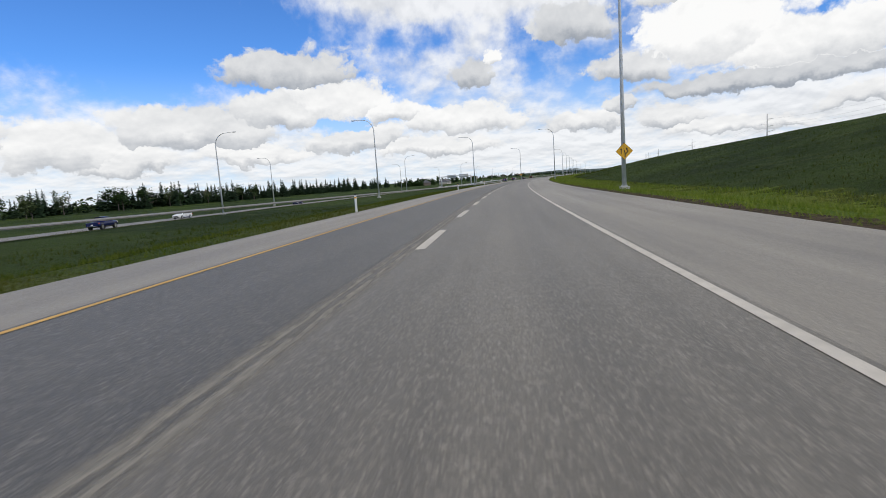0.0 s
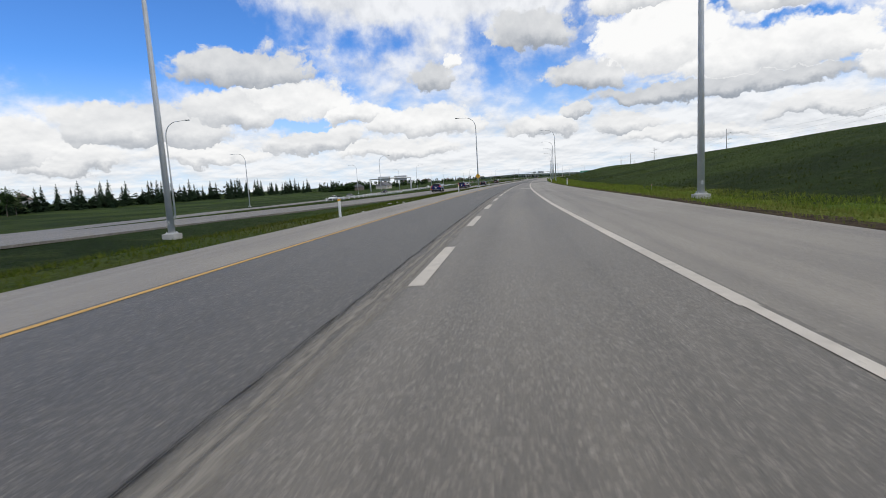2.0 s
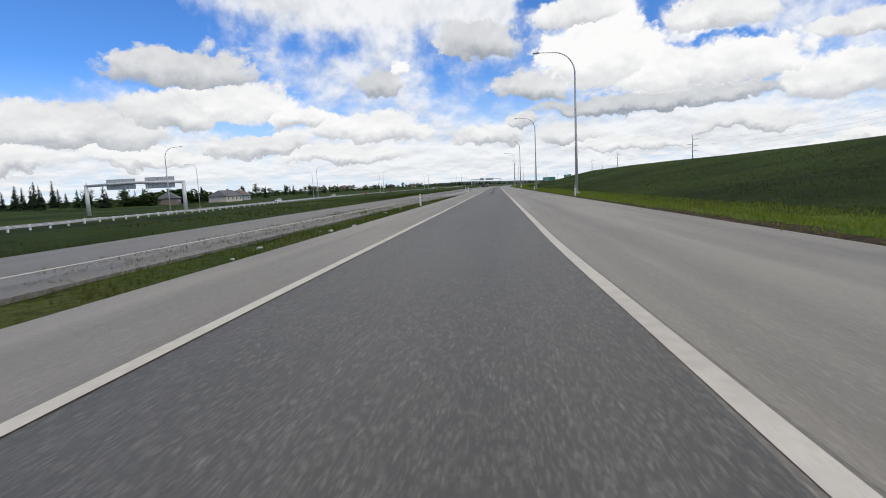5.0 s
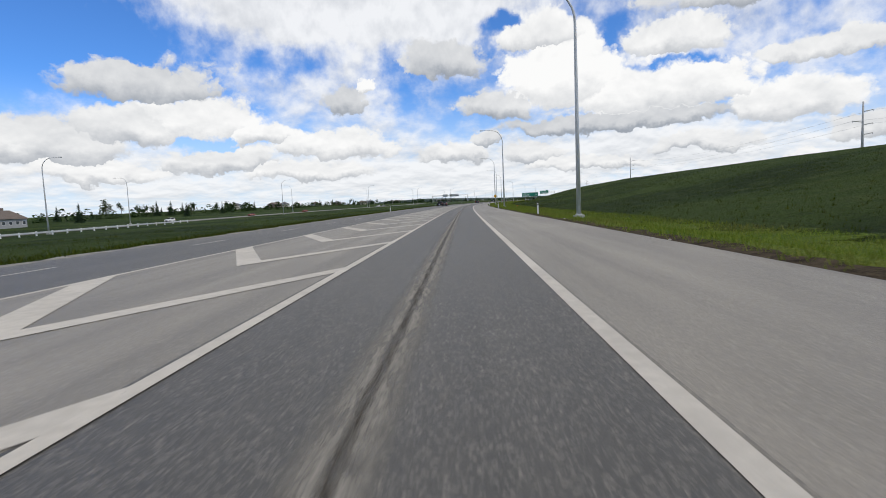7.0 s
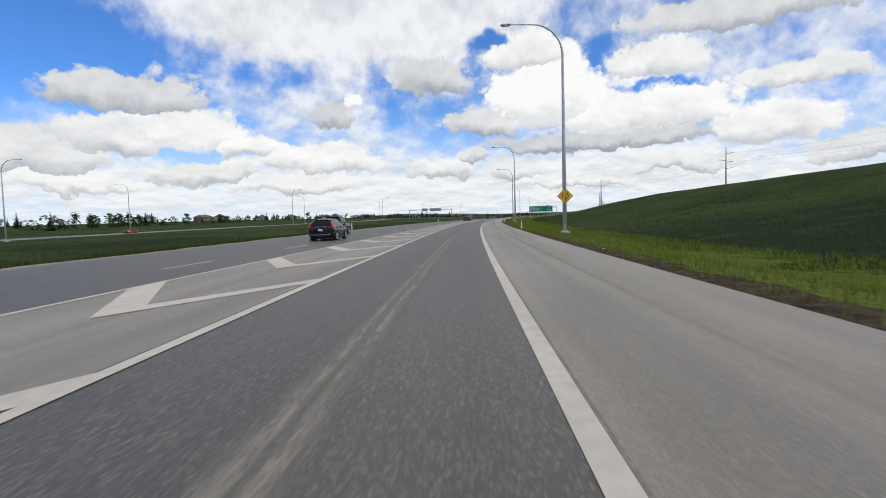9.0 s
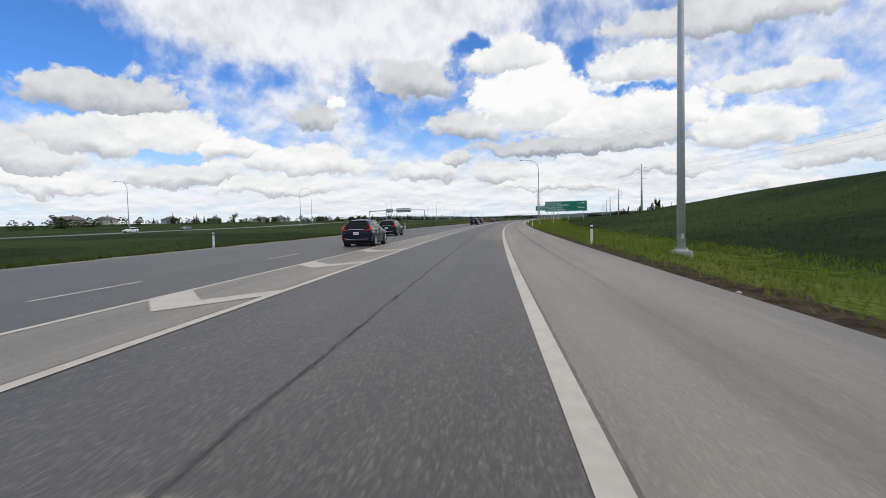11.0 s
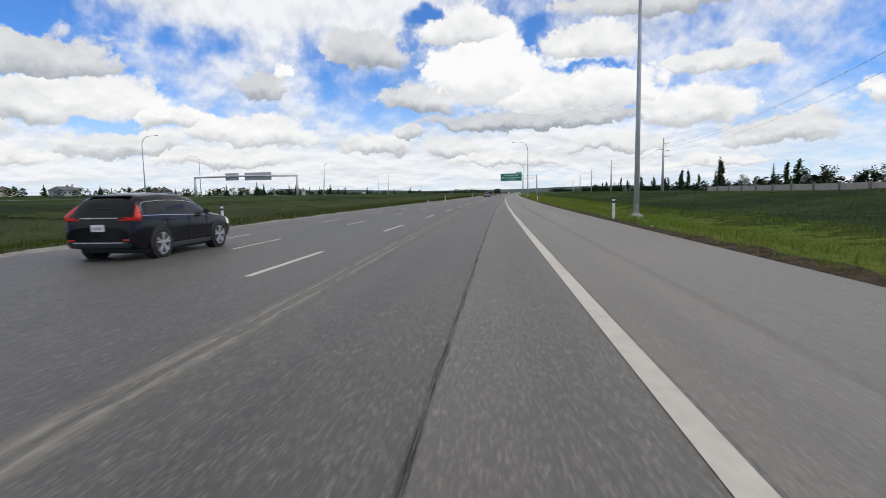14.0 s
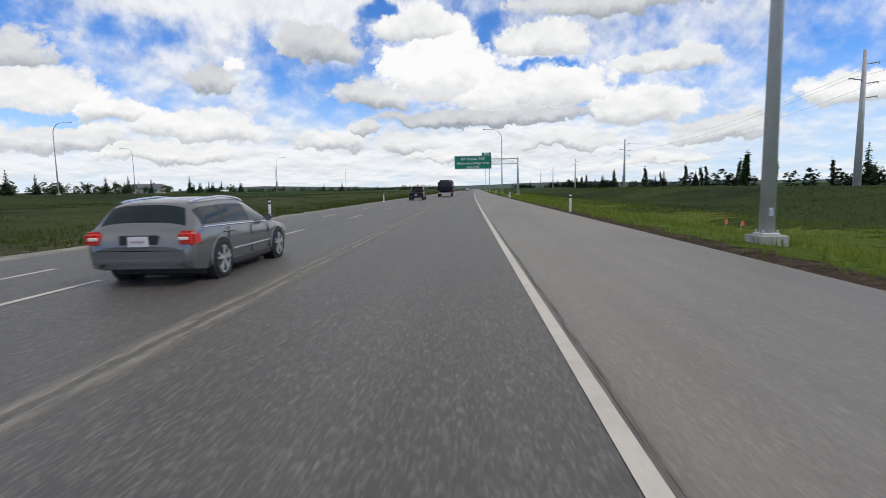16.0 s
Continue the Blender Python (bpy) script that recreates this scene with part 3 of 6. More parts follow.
LAMPS_R = [(38, 9.4), (164.5, 9.2), (303, 7.8), (356, 7.4), (408, 7.2), (464, 7.0), (523, 6.3), (592, 6.0), (661, 5.9), (728, 5.8), (777.5, 6.1), (884, 6.6), (994, 6.8), (1112, 5.75), (1225, 6.4), (1340, 6.4), (1455, 6.4)]
lamp0 = None
for s, u in LAMPS_R:
    if lamp0 is None:
        lamp0 = street_lamp(place(s, u, ground_z(s, u)), "tall galvanised steel street lamp on the grass verge")
    else:
        copy_thing(lamp0, place(s, u, ground_z(s, u)))
for s, u, turn in [(-30, -30, 0), (100, -24.8, 0), (163, -14.6, 0), (255, -9.1, 0)]:
    tagged(copy_thing(lamp0, place(s, u, ground_z(s, u), turn)), "tall galvanised steel street lamp on the grass median")
for k in range(24):
    s = 30 + 62 * k
    u = lerp(FAR_U, s) + (11.5 if k % 2 else -12.5)
    tagged(copy_thing(lamp0, place(s, u, ground_z(s, u), 180 if k % 2 else 0)), "tall grey street lamp beside the far carriageway", group="lamps along the far carriageway")


# ---- far carriageway, verge, seams, arrows, chevrons ----
road_piece("road_far", "grey asphalt carriageway across the grass median", -600, 2600, [(a, b - 6) for a, b in FAR_U], [(a, b + 6) for a, b in FAR_U], ASPHALT, z=lambda s, u: ground_z(s, u) + 0.05, across=2, step=8.0)


def ragged(s0, s1, inner, wide, seed, sign=1, step=1.5):
    """Lateral tables of an uneven band beside a rim."""
    rng = random.Random(seed)
    a, b = [], []
    s = s0
    while s <= s1:
        base = inner(s)
        a.append((s, base - sign * 0.06))
        b.append((s, base + sign * (lerp(wide, s) if isinstance(wide, list) else wide) * (0.7 + 0.6 * rng.random())))
        s += step
    return (a, b) if sign > 0 else (b, a)


def verge_band(name, label, s0, s1, inner, wide, mat, seed, sign, lift, across=2, step=1.5):
    a, b = ragged(s0, s1, inner, wide, seed, sign, step)
    v, f, uv = strip(s0, s1, a, b, lambda s, u: ground_z(s, u) + lift, step, across)
    share = [k % (across + 1) / across for k in range(len(v))]
    uv = [(q if sign > 0 else 1 - q, s) for q, (u, s) in zip(share, uv)]
    return tagged(new(name, mesh_of(name, v, f, mat, uv, smooth=True)), label, "verge", kind="structure")


def grass_bright(name, lo, hi):
    m = bpy.data.materials.new(name)
    m.use_nodes = True
    n = Nodes(m.node_tree)
    co = n.add("ShaderNodeTexCoord").outputs["Object"]
    big, fine = n.noise(co, 0.12, 5.0, 0.6), n.noise(co, 5.0, 4.0, 0.7)
    a = n.mix(n.ramp(big, 0.35, 0.65), lo + (1,), hi + (1,))
    c = n.mix(n.ramp(fine, 0.30, 0.70), n.mix(1.0, a, (0.45, 0.45, 0.4, 1), "MULTIPLY"), a)
    bump = n.add("ShaderNodeBump", {"Strength": 0.9, "Distance": 0.15, "Height": fine}).outputs[0]
    face = n.add("ShaderNodeBsdfPrincipled", {"Base Color": c, "Roughness": 0.95, "Specular IOR Level": 0.1, "Normal": bump}).outputs[0]
    # thins out into the slope at its far rim; its UV map is (share of the width, s)
    share = n.add("ShaderNodeSeparateXYZ", {0: n.add("ShaderNodeUVMap", uv_map="UVMap").outputs[0]}).outputs[0]
    patch = n.noise(co, 0.55, 5.0, 0.7)
    fac = n.ramp(n.math("ADD", share, n.math("MULTIPLY", n.math("SUBTRACT", patch, 0.5), 1.1)), 1.0, 0.72)
    n.add("ShaderNodeOutputMaterial", {0: n.add("ShaderNodeMixShader", {0: fac, 1: n.add("ShaderNodeBsdfTransparent").outputs[0], 2: face}).outputs[0]})
    return m


VERGE = grass_bright("verge_grass", (0.105, 0.170, 0.018), (0.175, 0.215, 0.034))
MEDIAN = grass_bright("median_rim_grass", (0.058, 0.092, 0.016), (0.100, 0.122, 0.028))
BANK = grass_bright("olive_bank_grass", (0.052, 0.072, 0.020), (0.088, 0.104, 0.030))
VERGE_WIDE = [(-100, 7.5), (860, 7.8), (930, 11.0), (1000, 13.5), (1700, 13.5)]
verge_band("verge_grass", "bright yellow-green grass verge beside the shoulder", -60, 1600, lambda s: lerp(EDGE_R, s) + 0.45, VERGE_WIDE, VERGE, 3, 1, 0.06, 14, 3.0)
verge_band("verge_median", "yellow-green grass rim beside the median shoulder", -60, 425, lambda s: lerp(EDGE_L, s) - 0.3, 2.6, MEDIAN, 4, -1, 0.03, 3, 2.5)
verge_band("bank_grass", "olive green grass on the bank beside the highway", 880, 1560, lambda s: lerp(MAIN_L, s) - 0.8, 24.0, BANK, 8, -1, 0.06, 20, 3.0)
verge_band("dirt_edge", "dark gravelly dirt rim between asphalt and grass", -60, 1600, lambda s: lerp(EDGE_R, s), 0.85, DIRT, 5, 1, 0.085, 2, 0.8)
verge_band("dirt_edge_left", "gravelly dirt rim beside the through lanes", 430, 1600, lambda s: lerp(MAIN_L, s), 1.0, material("pale_gravel", (0.26, 0.245, 0.21), 0.95, vary=0.35, scale=1.5, fine=16, bump=0.7), 6, -1, 0.07)



def worn_band(name, base, rough=0.85, double=False, solid=0.27):
    """A band worn away at its rims, so that the road shows through; its UV map is (share of the width, s)."""
    m = bpy.data.materials.new(name)
    m.use_nodes = True
    n = Nodes(m.node_tree)
    uv = n.add("ShaderNodeUVMap", uv_map="UVMap").outputs[0]
    sp = n.add("ShaderNodeSeparateXYZ", {0: uv})
    off = n.math("ABSOLUTE", n.math("SUBTRACT", sp.outputs[0], 0.5))
    p = n.ramp(off, 0.5, 0.06)
    if double:
        p = n.math("MULTIPLY", p, n.ramp(off, 0.0, 0.13, 0.30, 1.0))
    v = n.add("ShaderNodeCombineXYZ", {0: n.math("MULTIPLY", sp.outputs[0], 2.2), 1: n.math("MULTIPLY", sp.outputs[1], 0.5)}).outputs[0]
    g = n.noise(v, 2.4, 6.0, 0.75)
    fac = n.math("MULTIPLY", p, n.ramp(g, 0.75 - solid, 0.95 - solid, 0.15, 0.85), clamp=True)
    tone = n.mix(n.ramp(n.noise(v, 9.0, 4.0, 0.7), 0.3, 0.7), tuple(c * 0.7 for c in base) + (1,), tuple(c * 1.2 for c in base) + (1,))
    face = n.add("ShaderNodeBsdfPrincipled", {"Base Color": tone, "Roughness": rough, "Specular IOR Level": 0.3}).outputs[0]
    n.add("ShaderNodeOutputMaterial", {0: n.add("ShaderNodeMixShader", {0: fac, 1: n.add("ShaderNodeBsdfTransparent").outputs[0], 2: face}).outputs[0]})
    return m


PALE_SEAL = worn_band("worn_pale_seam", (0.31, 0.286, 0.248), double=True, solid=0.42)
SHOULDER_PALE = worn_band("swept_shoulder", (0.36, 0.33, 0.28), solid=0.05)
SOIL = worn_band("bare_sandy_soil", (0.23, 0.195, 0.145), 0.95, solid=0.25)
GROOVE = worn_band("dirty_groove", (0.07, 0.058, 0.042), 0.95, solid=0.30)
TAR = worn_band("tar_crack", (0.030, 0.029, 0.028), 0.75, solid=0.30)


def wavy(s0, s1, u, amp, seed, step=0.45):
    rng = random.Random(seed)
    out, d, s = [], 0.0, s0
    while s <= s1:
        d = 0.72 * d + rng.uniform(-amp, amp)
        out.append((s, (lerp(u, s) if isinstance(u, list) else u) + d))
        s += step
    return out


def band(name, label, s0, s1, centre, width, mat, z, seed):
    rng = random.Random(seed)
    a = [(s, u - width * (0.48 + 0.07 * rng.random())) for s, u in centre]
    b = [(s, u + width * (0.48 + 0.07 * rng.random())) for s, u in centre]
    v, f, uv = strip(s0, s1, a, b, z, 0.45)
    uv = [(k % 2, s) for k, (u, s) in enumerate(uv)]
    return tagged(new(name, mesh_of(name, v, f, mat, uv)), label, "road seam", kind="structure")


band("seam_ramp", "pale worn paving seam along the lane", 420, 760, wavy(420, 760, [(420, -1.95), (500, -1.93), (600, -1.72), (760, -2.1)], 0.004, 11), 0.62, PALE_SEAL, 0.003, 1)
band("seam_ramp_groove", "dark groove in the paving seam", 420, 620, wavy(420, 620, [(420, -1.95), (500, -1.93), (600, -1.72)], 0.010, 12), 0.13, GROOVE, 0.006, 2)
band("seam_lane", "pale worn seam beside the lane dashes", -20, 300, wavy(-20, 300, [(-20, -0.45), (110, -0.25), (180, -0.3), (300, -0.2)], 0.004, 13), 0.52, PALE_SEAL, 0.0025, 3)
band("crack_lane", "dark tar crack beside the lane dashes", 110, 300, wavy(110, 300, [(110, -0.5), (180, -0.5), (245, -0.3), (300, -0.3)], 0.012, 14), 0.10, TAR, 0.004, 4)
band("crack_right_lane", "dark tar crack along the lane", 740, 960, wavy(740, 960, [(740, -2.15), (865, -1.95), (935, -1.65), (960, -1.5)], 0.014, 15), 0.085, TAR, 0.006, 5)
band("crack_seam", "dark paving joint near the edge line", 955, 1120, wavy(955, 1120, [(955, -1.55), (966, -1.45), (1000, -1.05), (1036, -0.50), (1044, -0.35), (1085, 0.02), (1102, 0.10), (1120, 0.12)], 0.008, 16), 0.075, TAR, 0.0045, 6)
band("seam_main", "pale worn paving seam between lanes", 850, 1400, wavy(850, 1400, [(850, -3.6), (900, -3.4), (1000, -3.45), (1105, -3.4), (1400, -3.2)], 0.004, 17), 0.62, PALE_SEAL, 0.0025, 7)
band("shoulder_track", "faint pale track along the shoulder", 560, 1010, wavy(560, 1010, [(560, 2.0), (760, 1.5), (900, 1.35), (1010, 1.3)], 0.004, 18), 0.22, SHOULDER_PALE, 0.003, 8)
band("gore_dirt", "swept dirt and gravel lying on the gore", 428, 486, wavy(428, 486, [(428, -6.7), (470, -6.9), (486, -7.4)], 0.05, 19), 0.55, GROOVE, 0.012, 9)
NEWER = asphalt("newer_asphalt", (0.050, 0.045, 0.039), 1.0)
v, f, uv = strip(264.5, 285.5, LANE_L, EDGE_R, 0.0015, 1.5, 3)
tagged(new("road_patch", mesh_of("road_patch", v, f, NEWER, uv)), "darker newer asphalt patch across the lanes", "road", kind="structure")
for k, (s0, u0, u1) in enumerate([(285.45, -3.6, 1.2), (285.7, 1.2, 5.2)]):
    v, f, uv = strip(s0, s0 + 0.08, u0, u1, 0.004, 1.0, 12)
    uv = [(j // 13, u * 1.0) for j, (u, s) in enumerate(uv)]
    tagged(new("transverse_joint", mesh_of("transverse_joint", v, f, TAR, uv)), "dark transverse paving joint across the lanes", "road seam", kind="structure")


def flat_shape(name, label, category, s, u, points, mat, z=0.006, group="", kind="structure"):
    """A painted polygon: points are (u, s) offsets."""
    m = place(s, u)
    bm = bmesh.new()
    vs = [bm.verts.new((x, y, 0)) for x, y in points]
    bm.faces.new(vs)
    bmesh.ops.triangulate(bm, faces=bm.faces[:])
    bmesh.ops.recalc_face_normals(bm, faces=bm.faces)
    for fc in bm.faces:
        if fc.normal.z < 0:
            fc.normal_flip()
    me = bpy.data.meshes.new(name)
    bm.to_mesh(me)
    bm.free()
    me.materials.append(mat)
    ob = new(name, me)
    ob.matrix_basis = m @ Matrix.Translation((0, 0, z))
    return tagged(ob, label, category, group, kind)


ARROW = [(-1.05, 1.9), (0.95, 0.05), (0.45, 0.02), (1.15, -0.75), (1.25, -2.0), (0.85, -2.0), (0.72, -1.0), (0.1, -0.25), (0.2, -0.75)]
for s in (107.8, 203.2):
    flat_shape("merge_arrow", "large white merge arrow worn into asphalt", "road marking", s, 1.75 if s < 150 else 1.45, ARROW, WHITE_PAINT, group="merge arrows")

# chevrons of the gore: each points back, with a thin arm to the ramp line and a broad arm to the through line
for k in range(-16, 27):
    s = 598.55 + (7.17 if k < 0 else 7.04) * k
    r, l = lerp(LINE_L, s) - 0.08, lerp(LINE_T, s) + 0.05
    apex = l + (r - l) * 0.44
    back = 1.26 * (r - l)
    pts = [(r, 0.0), (r, -0.85), (apex, -back), (l, -1.2), (l, 0.15), (apex + 0.12, -back + 1.15)]
    if r - l > 0.9:
        flat_shape("chevron", "white painted gore chevron, worn at the edges", "road marking", s, 0.0, pts, WHITE_PAINT, 0.0075, "gore chevrons")


# ---- delineators ----
def delineator(m, band=None):
    root = new("delineator_post")
    root.matrix_basis = m
    tagged(root, "white plastic delineator post with a " + ("yellow" if band else "black") + " band", "delineator", "delineator posts")
    part("post", box(0.12, 0.045, 1.12, (0, 0, 0.46), 0.012), POST_WHITE, root)
    part("band", box(0.126, 0.051, 0.09, (0, 0, 0.83), 0.004), band or BLACK, root, "coloured band")
    part("cap", box(0.126, 0.051, 0.08, (0, 0, 0.99), 0.01), BLACK, root, "dark top")
    part("reflector", box(0.07, 0.012, 0.06, (0, -0.03, 0.91), 0.003), SIGN_WHITE, root)
    return root


post0 = delineator(place(213, 7.2, ground_z(213, 7.2)))
post1 = delineator(place(29, -6.75, ground_z(29, -6.75)), SIGN_YELLOW)
for s, u in [(257, 6.15), (304, 6.2), (350, 5.6), (395, 5.2), (440, 4.9), (489, 5.0), (531, 4.7), (575.5, 4.05), (621, 3.75), (672, 3.7), (725, 3.65), (782.5, 3.85), (835.5, 3.85), (886, 4.1), (940, 5.2), (988, 4.3), (1037, 4.3), (1086, 4.7), (1127.5, 4.4), (1172, 4.6), (1215, 4.6), (1260, 4.6), (1305, 4.6), (1350, 4.6), (1400, 4.6),
             (77.6, -6.42), (121, -6.6), (164, -6.75), (210, -6.8), (256.5, -7.0), (299.5, -6.8), (345, -6.9), (390, -7.0), (446.3, -6.75), (447.2, -6.35),
             (588, -15.6), (690, -16.6), (787.5, -16.9), (840, -15.6), (985, -12.6), (1060, -10.8), (1125.5, -10.3), (1160, -10.3), (1210, -10.3)]:
    z = 0.0 if 440 < s < 450 and u < 0 else ground_z(s, u)
    copy_thing(post1 if u < 0 and s < 400 else post0, place(s, u, z))


# ---- signs ----
def diamond_sign(m, kind):
    """A yellow merge sign strapped to a mast: its face looks along -y."""
    root = new("warning_sign")
    root.matrix_basis = m
    tagged(root, "yellow diamond merge sign strapped to a steel mast", "road sign", "merge signs")
    turn = Matrix.Rotation(math.radians(45), 4, "Y")
    part("border", box(0.80, 0.012, 0.80, (0, 0, 0), 0.0), BLACK, root, "thin black border", turn)
    part("panel", box(0.77, 0.012, 0.77, (0, -0.004, 0), 0.0), SIGN_YELLOW, root, "", turn)
    part("bracket", box(0.06, 0.16, 0.3, (0, 0.085, 0), 0.01), STEEL, root)
    def arm(pts, w0, w1, y=-0.012):
        bm = bmesh.new()
        (x0, z0), (x1, z1) = pts
        d = Vector((x1 - x0, 0, z1 - z0)).normalized()
        nrm = Vector((d.z, 0, -d.x))
        a, b = Vector((x0, y, z0)), Vector((x1, y, z1))
        vs = [bm.verts.new(p) for p in (a - nrm * w0, a + nrm * w0, b + nrm * w1, b - nrm * w1)]
        bm.faces.new(vs)
        r = bmesh.ops.extrude_face_region(bm, geom=bm.faces[:])
        bmesh.ops.translate(bm, vec=(0, 0.004, 0), verts=[v for v in r["geom"] if isinstance(v, bmesh.types.BMVert)])
        return bm
    part("arrow_shaft", arm([(-0.20, -0.16), (-0.20, 0.10)], 0.028, 0.028), BLACK, root, "black straight arrow")
    part("arrow_head", arm([(-0.20, 0.08), (-0.20, 0.22)], 0.075, 0.002), BLACK, root, "black arrow head")
    part("joining_stroke", arm([(0.04, -0.40), (0.04, -0.12)], 0.030, 0.030), BLACK, root, "black trunk of the merging arrow")
    part("joining_stroke", arm([(0.04, -0.14), (-0.01, 0.08)], 0.030, 0.028), BLACK, root, "black bent stroke")
    part("joining_stroke", arm([(0.25, 0.00), (0.06, -0.22)], 0.028, 0.028), BLACK, root, "black joining stroke")
    part("arrow_shaft", arm([(0.25, -0.02), (0.16, 0.12)], 0.026, 0.026), BLACK, root, "black bent arrow")
    part("arrow_head", arm([(0.18, 0.10), (0.09, 0.24)], 0.075, 0.002), BLACK, root, "black arrow head")
    for k in range(3):
        part("lane_mark", arm([(-0.02, 0.14 + 0.11 * k), (-0.02, 0.20 + 0.11 * k)], 0.012, 0.012), BLACK, root)
    return root


sign0 = diamond_sign(place(255, -9.1, ground_z(255, -9.1) + 2.45) @ Matrix.Translation((0, -0.30, 0)), "merge")
copy_thing(sign0, place(38, 9.4, ground_z(38, 9.4) + 2.6) @ Matrix.Translation((0, -0.30, 0)))
copy_thing(sign0, place(661, 5.9, ground_z(661, 5.9) + 2.75) @ Matrix.Translation((0, -0.30, 0)))


def letters(text, size, x, z, y, parent, mat=None, align="LEFT"):
    cu = bpy.data.curves.new("lettering", "FONT")
    cu.body, cu.size, cu.align_x, cu.extrude, cu.offset = text, size, align, 0.004, size * 0.02
    cu.space_character = 1.12
    cu.materials.append(mat or SIGN_WHITE)
    ob = new("lettering", cu)
    deps = bpy.context.evaluated_depsgraph_get()
    me = bpy.data.meshes.new_from_object(ob.evaluated_get(deps))
    bpy.data.objects.remove(ob)
    ob = new("lettering", me)
    ob.parent = parent
    ob.matrix_basis = Matrix.Translation((x, y, z)) @ Matrix.Rotation(math.radians(90), 4, "X")
    ob["label"] = "white lettering"
    return ob


def guide_sign():
    """A wide green guide sign on three posts; its left rim is at x = 0, its face looks along -y."""
    root = new("guide_sign")
    root.matrix_basis = place(934, 9.3, 0.0, -1.0)
    tagged(root, "wide green highway guide sign on three steel posts", "road sign")
    wd, z0, ht = 13.1, 3.0, 3.25
    panel = part("panel", box(wd, 0.06, ht, (wd / 2, 0, z0 + ht / 2), 0.02), SIGN_GREEN, root)
    for name, b in (("border", box(wd - 0.1, 0.012, 0.07, (wd / 2, -0.034, z0 + 0.09))), ("border", box(wd - 0.1, 0.012, 0.07, (wd / 2, -0.034, z0 + ht - 0.09))), ("border", box(0.07, 0.012, ht - 0.25, (0.09, -0.034, z0 + ht / 2))), ("border", box(0.07, 0.012, ht - 0.25, (wd - 0.09, -0.034, z0 + ht / 2)))):
        part(name, b, SIGN_WHITE, panel, "white border line")
    for k in range(1, 10):
        part("panel_joint", box(0.02, 0.01, ht - 0.02, (wd * k / 10, -0.0265, z0 + ht / 2)), SIGN_GREEN, panel)
    for text, z in (("69 Street W /", 2.42), ("Discovery Ridge Blvd", 1.78), ("Westhills Way /", 0.98), ("Tsuut'ina Parkway", 0.34)):
        letters(text, 0.71, 0.45, z0 + z, -0.04, panel)
    letters("1.2 km", 0.72, wd - 2.95, z0 + 2.35, -0.04, panel)
    letters("2.8 km", 0.72, wd - 2.95, z0 + 0.92, -0.04, panel)
    for x in (2.6, 7.2, 11.9):
        z = ground_z(934, 9.3 + x) - 0.2
        part("post", box(0.16, 0.22, z0 + 2.8 - z, (x, 0.17, (z0 + 2.8 + z) / 2), 0.01), STEEL, root, "galvanised steel post")
    return root


guide_sign()


def cantilever_sign():
    """A steel mast with a truss arm that carries a green exit sign over the lane."""
    root = new("cantilever_sign")
    s, u = 1278.0, 14.2
    root.matrix_basis = place(s, u, ground_z(s, u))
    tagged(root, "green exit sign on a cantilever steel truss", "road sign")
    part("foundation", box(1.4, 1.4, 0.6, (0, 0, 0.1), 0.05), CONCRETE, root)
    part("mast", tube([(0, 0, 0.3), (0, 0, 12.2)], [0.42, 0.32], 12), STEEL, root, smooth=True)
    for z in (10.2, 11.9):
        part("chord", tube([(0.2, 0, z), (-20.5, 0, z)], 0.13, 8), STEEL, root)
    for k in range(9):
        x = -0.4 - 2.3 * k
        part("brace", tube([(x, 0, 10.2 if k % 2 else 11.9), (x - 2.3, 0, 11.9 if k % 2 else 10.2)], 0.07, 6), STEEL, root)
    panel = part("panel", box(12.0, 0.08, 4.3, (-14.6, -0.35, 10.9), 0.02), SIGN_GREEN, root)
    tab = part("exit_tab", box(3.0, 0.08, 0.9, (-10.2, -0.35, 13.5), 0.02), SIGN_GREEN, root)
    for name, b in (("border", box(11.8, 0.012, 0.09, (-14.6, -0.394, 8.9))), ("border", box(11.8, 0.012, 0.09, (-14.6, -0.394, 12.9)))):
        part(name, b, SIGN_WHITE, panel)
    letters("69 Street SW", 1.25, -14.6, 11.6, -0.396, panel, align="CENTER")
    letters("Discovery Ridge Blvd", 1.05, -14.6, 10.3, -0.396, panel, align="CENTER")
    letters("exit 1 km", 0.95, -14.6, 9.15, -0.396, panel, align="CENTER")
    part("exit_bar", box(1.8, 0.012, 0.35, (-10.2, -0.394, 13.5)), SIGN_WHITE, tab)
    return root


cantilever_sign()


def gantry(s, u0, u1, top, label, panels):
    """A portal across the far carriageway, seen with the grey backs of its signs."""
    root = new("sign_gantry")
    z0 = min(ground_z(s, u0), ground_z(s, u1))
    root.matrix_basis = place(s, u0, z0)
    tagged(root, label, "sign gantry", "gantries over the far carriageway")
    wd = u1 - u0
    for x in (0.0, wd):
        part("leg", tube([(x, 0, -0.5), (x, 0, top)], [0.55, 0.45], 10), STEEL, root, smooth=True)
    part("beam", tube([(-0.3, 0, top), (wd * 0.5, 0, top + 0.35), (wd + 0.3, 0, top)], 0.38, 10), STEEL, root, smooth=True)
    for a, b, h in panels:
        p = part("sign_back", box((b - a) * wd, 0.12, h, ((a + b) / 2 * wd, 0.55, top + 0.1), 0.03), SIGN_BACK, root, "ribbed grey sign back")
        for k in range(7):
            x = (a + (b - a) * (k + 0.5) / 7) * wd
            part("rib", box(0.12, 0.1, h * 0.96, (x, 0.44, top + 0.1), 0.01), STEEL, p)
    return root


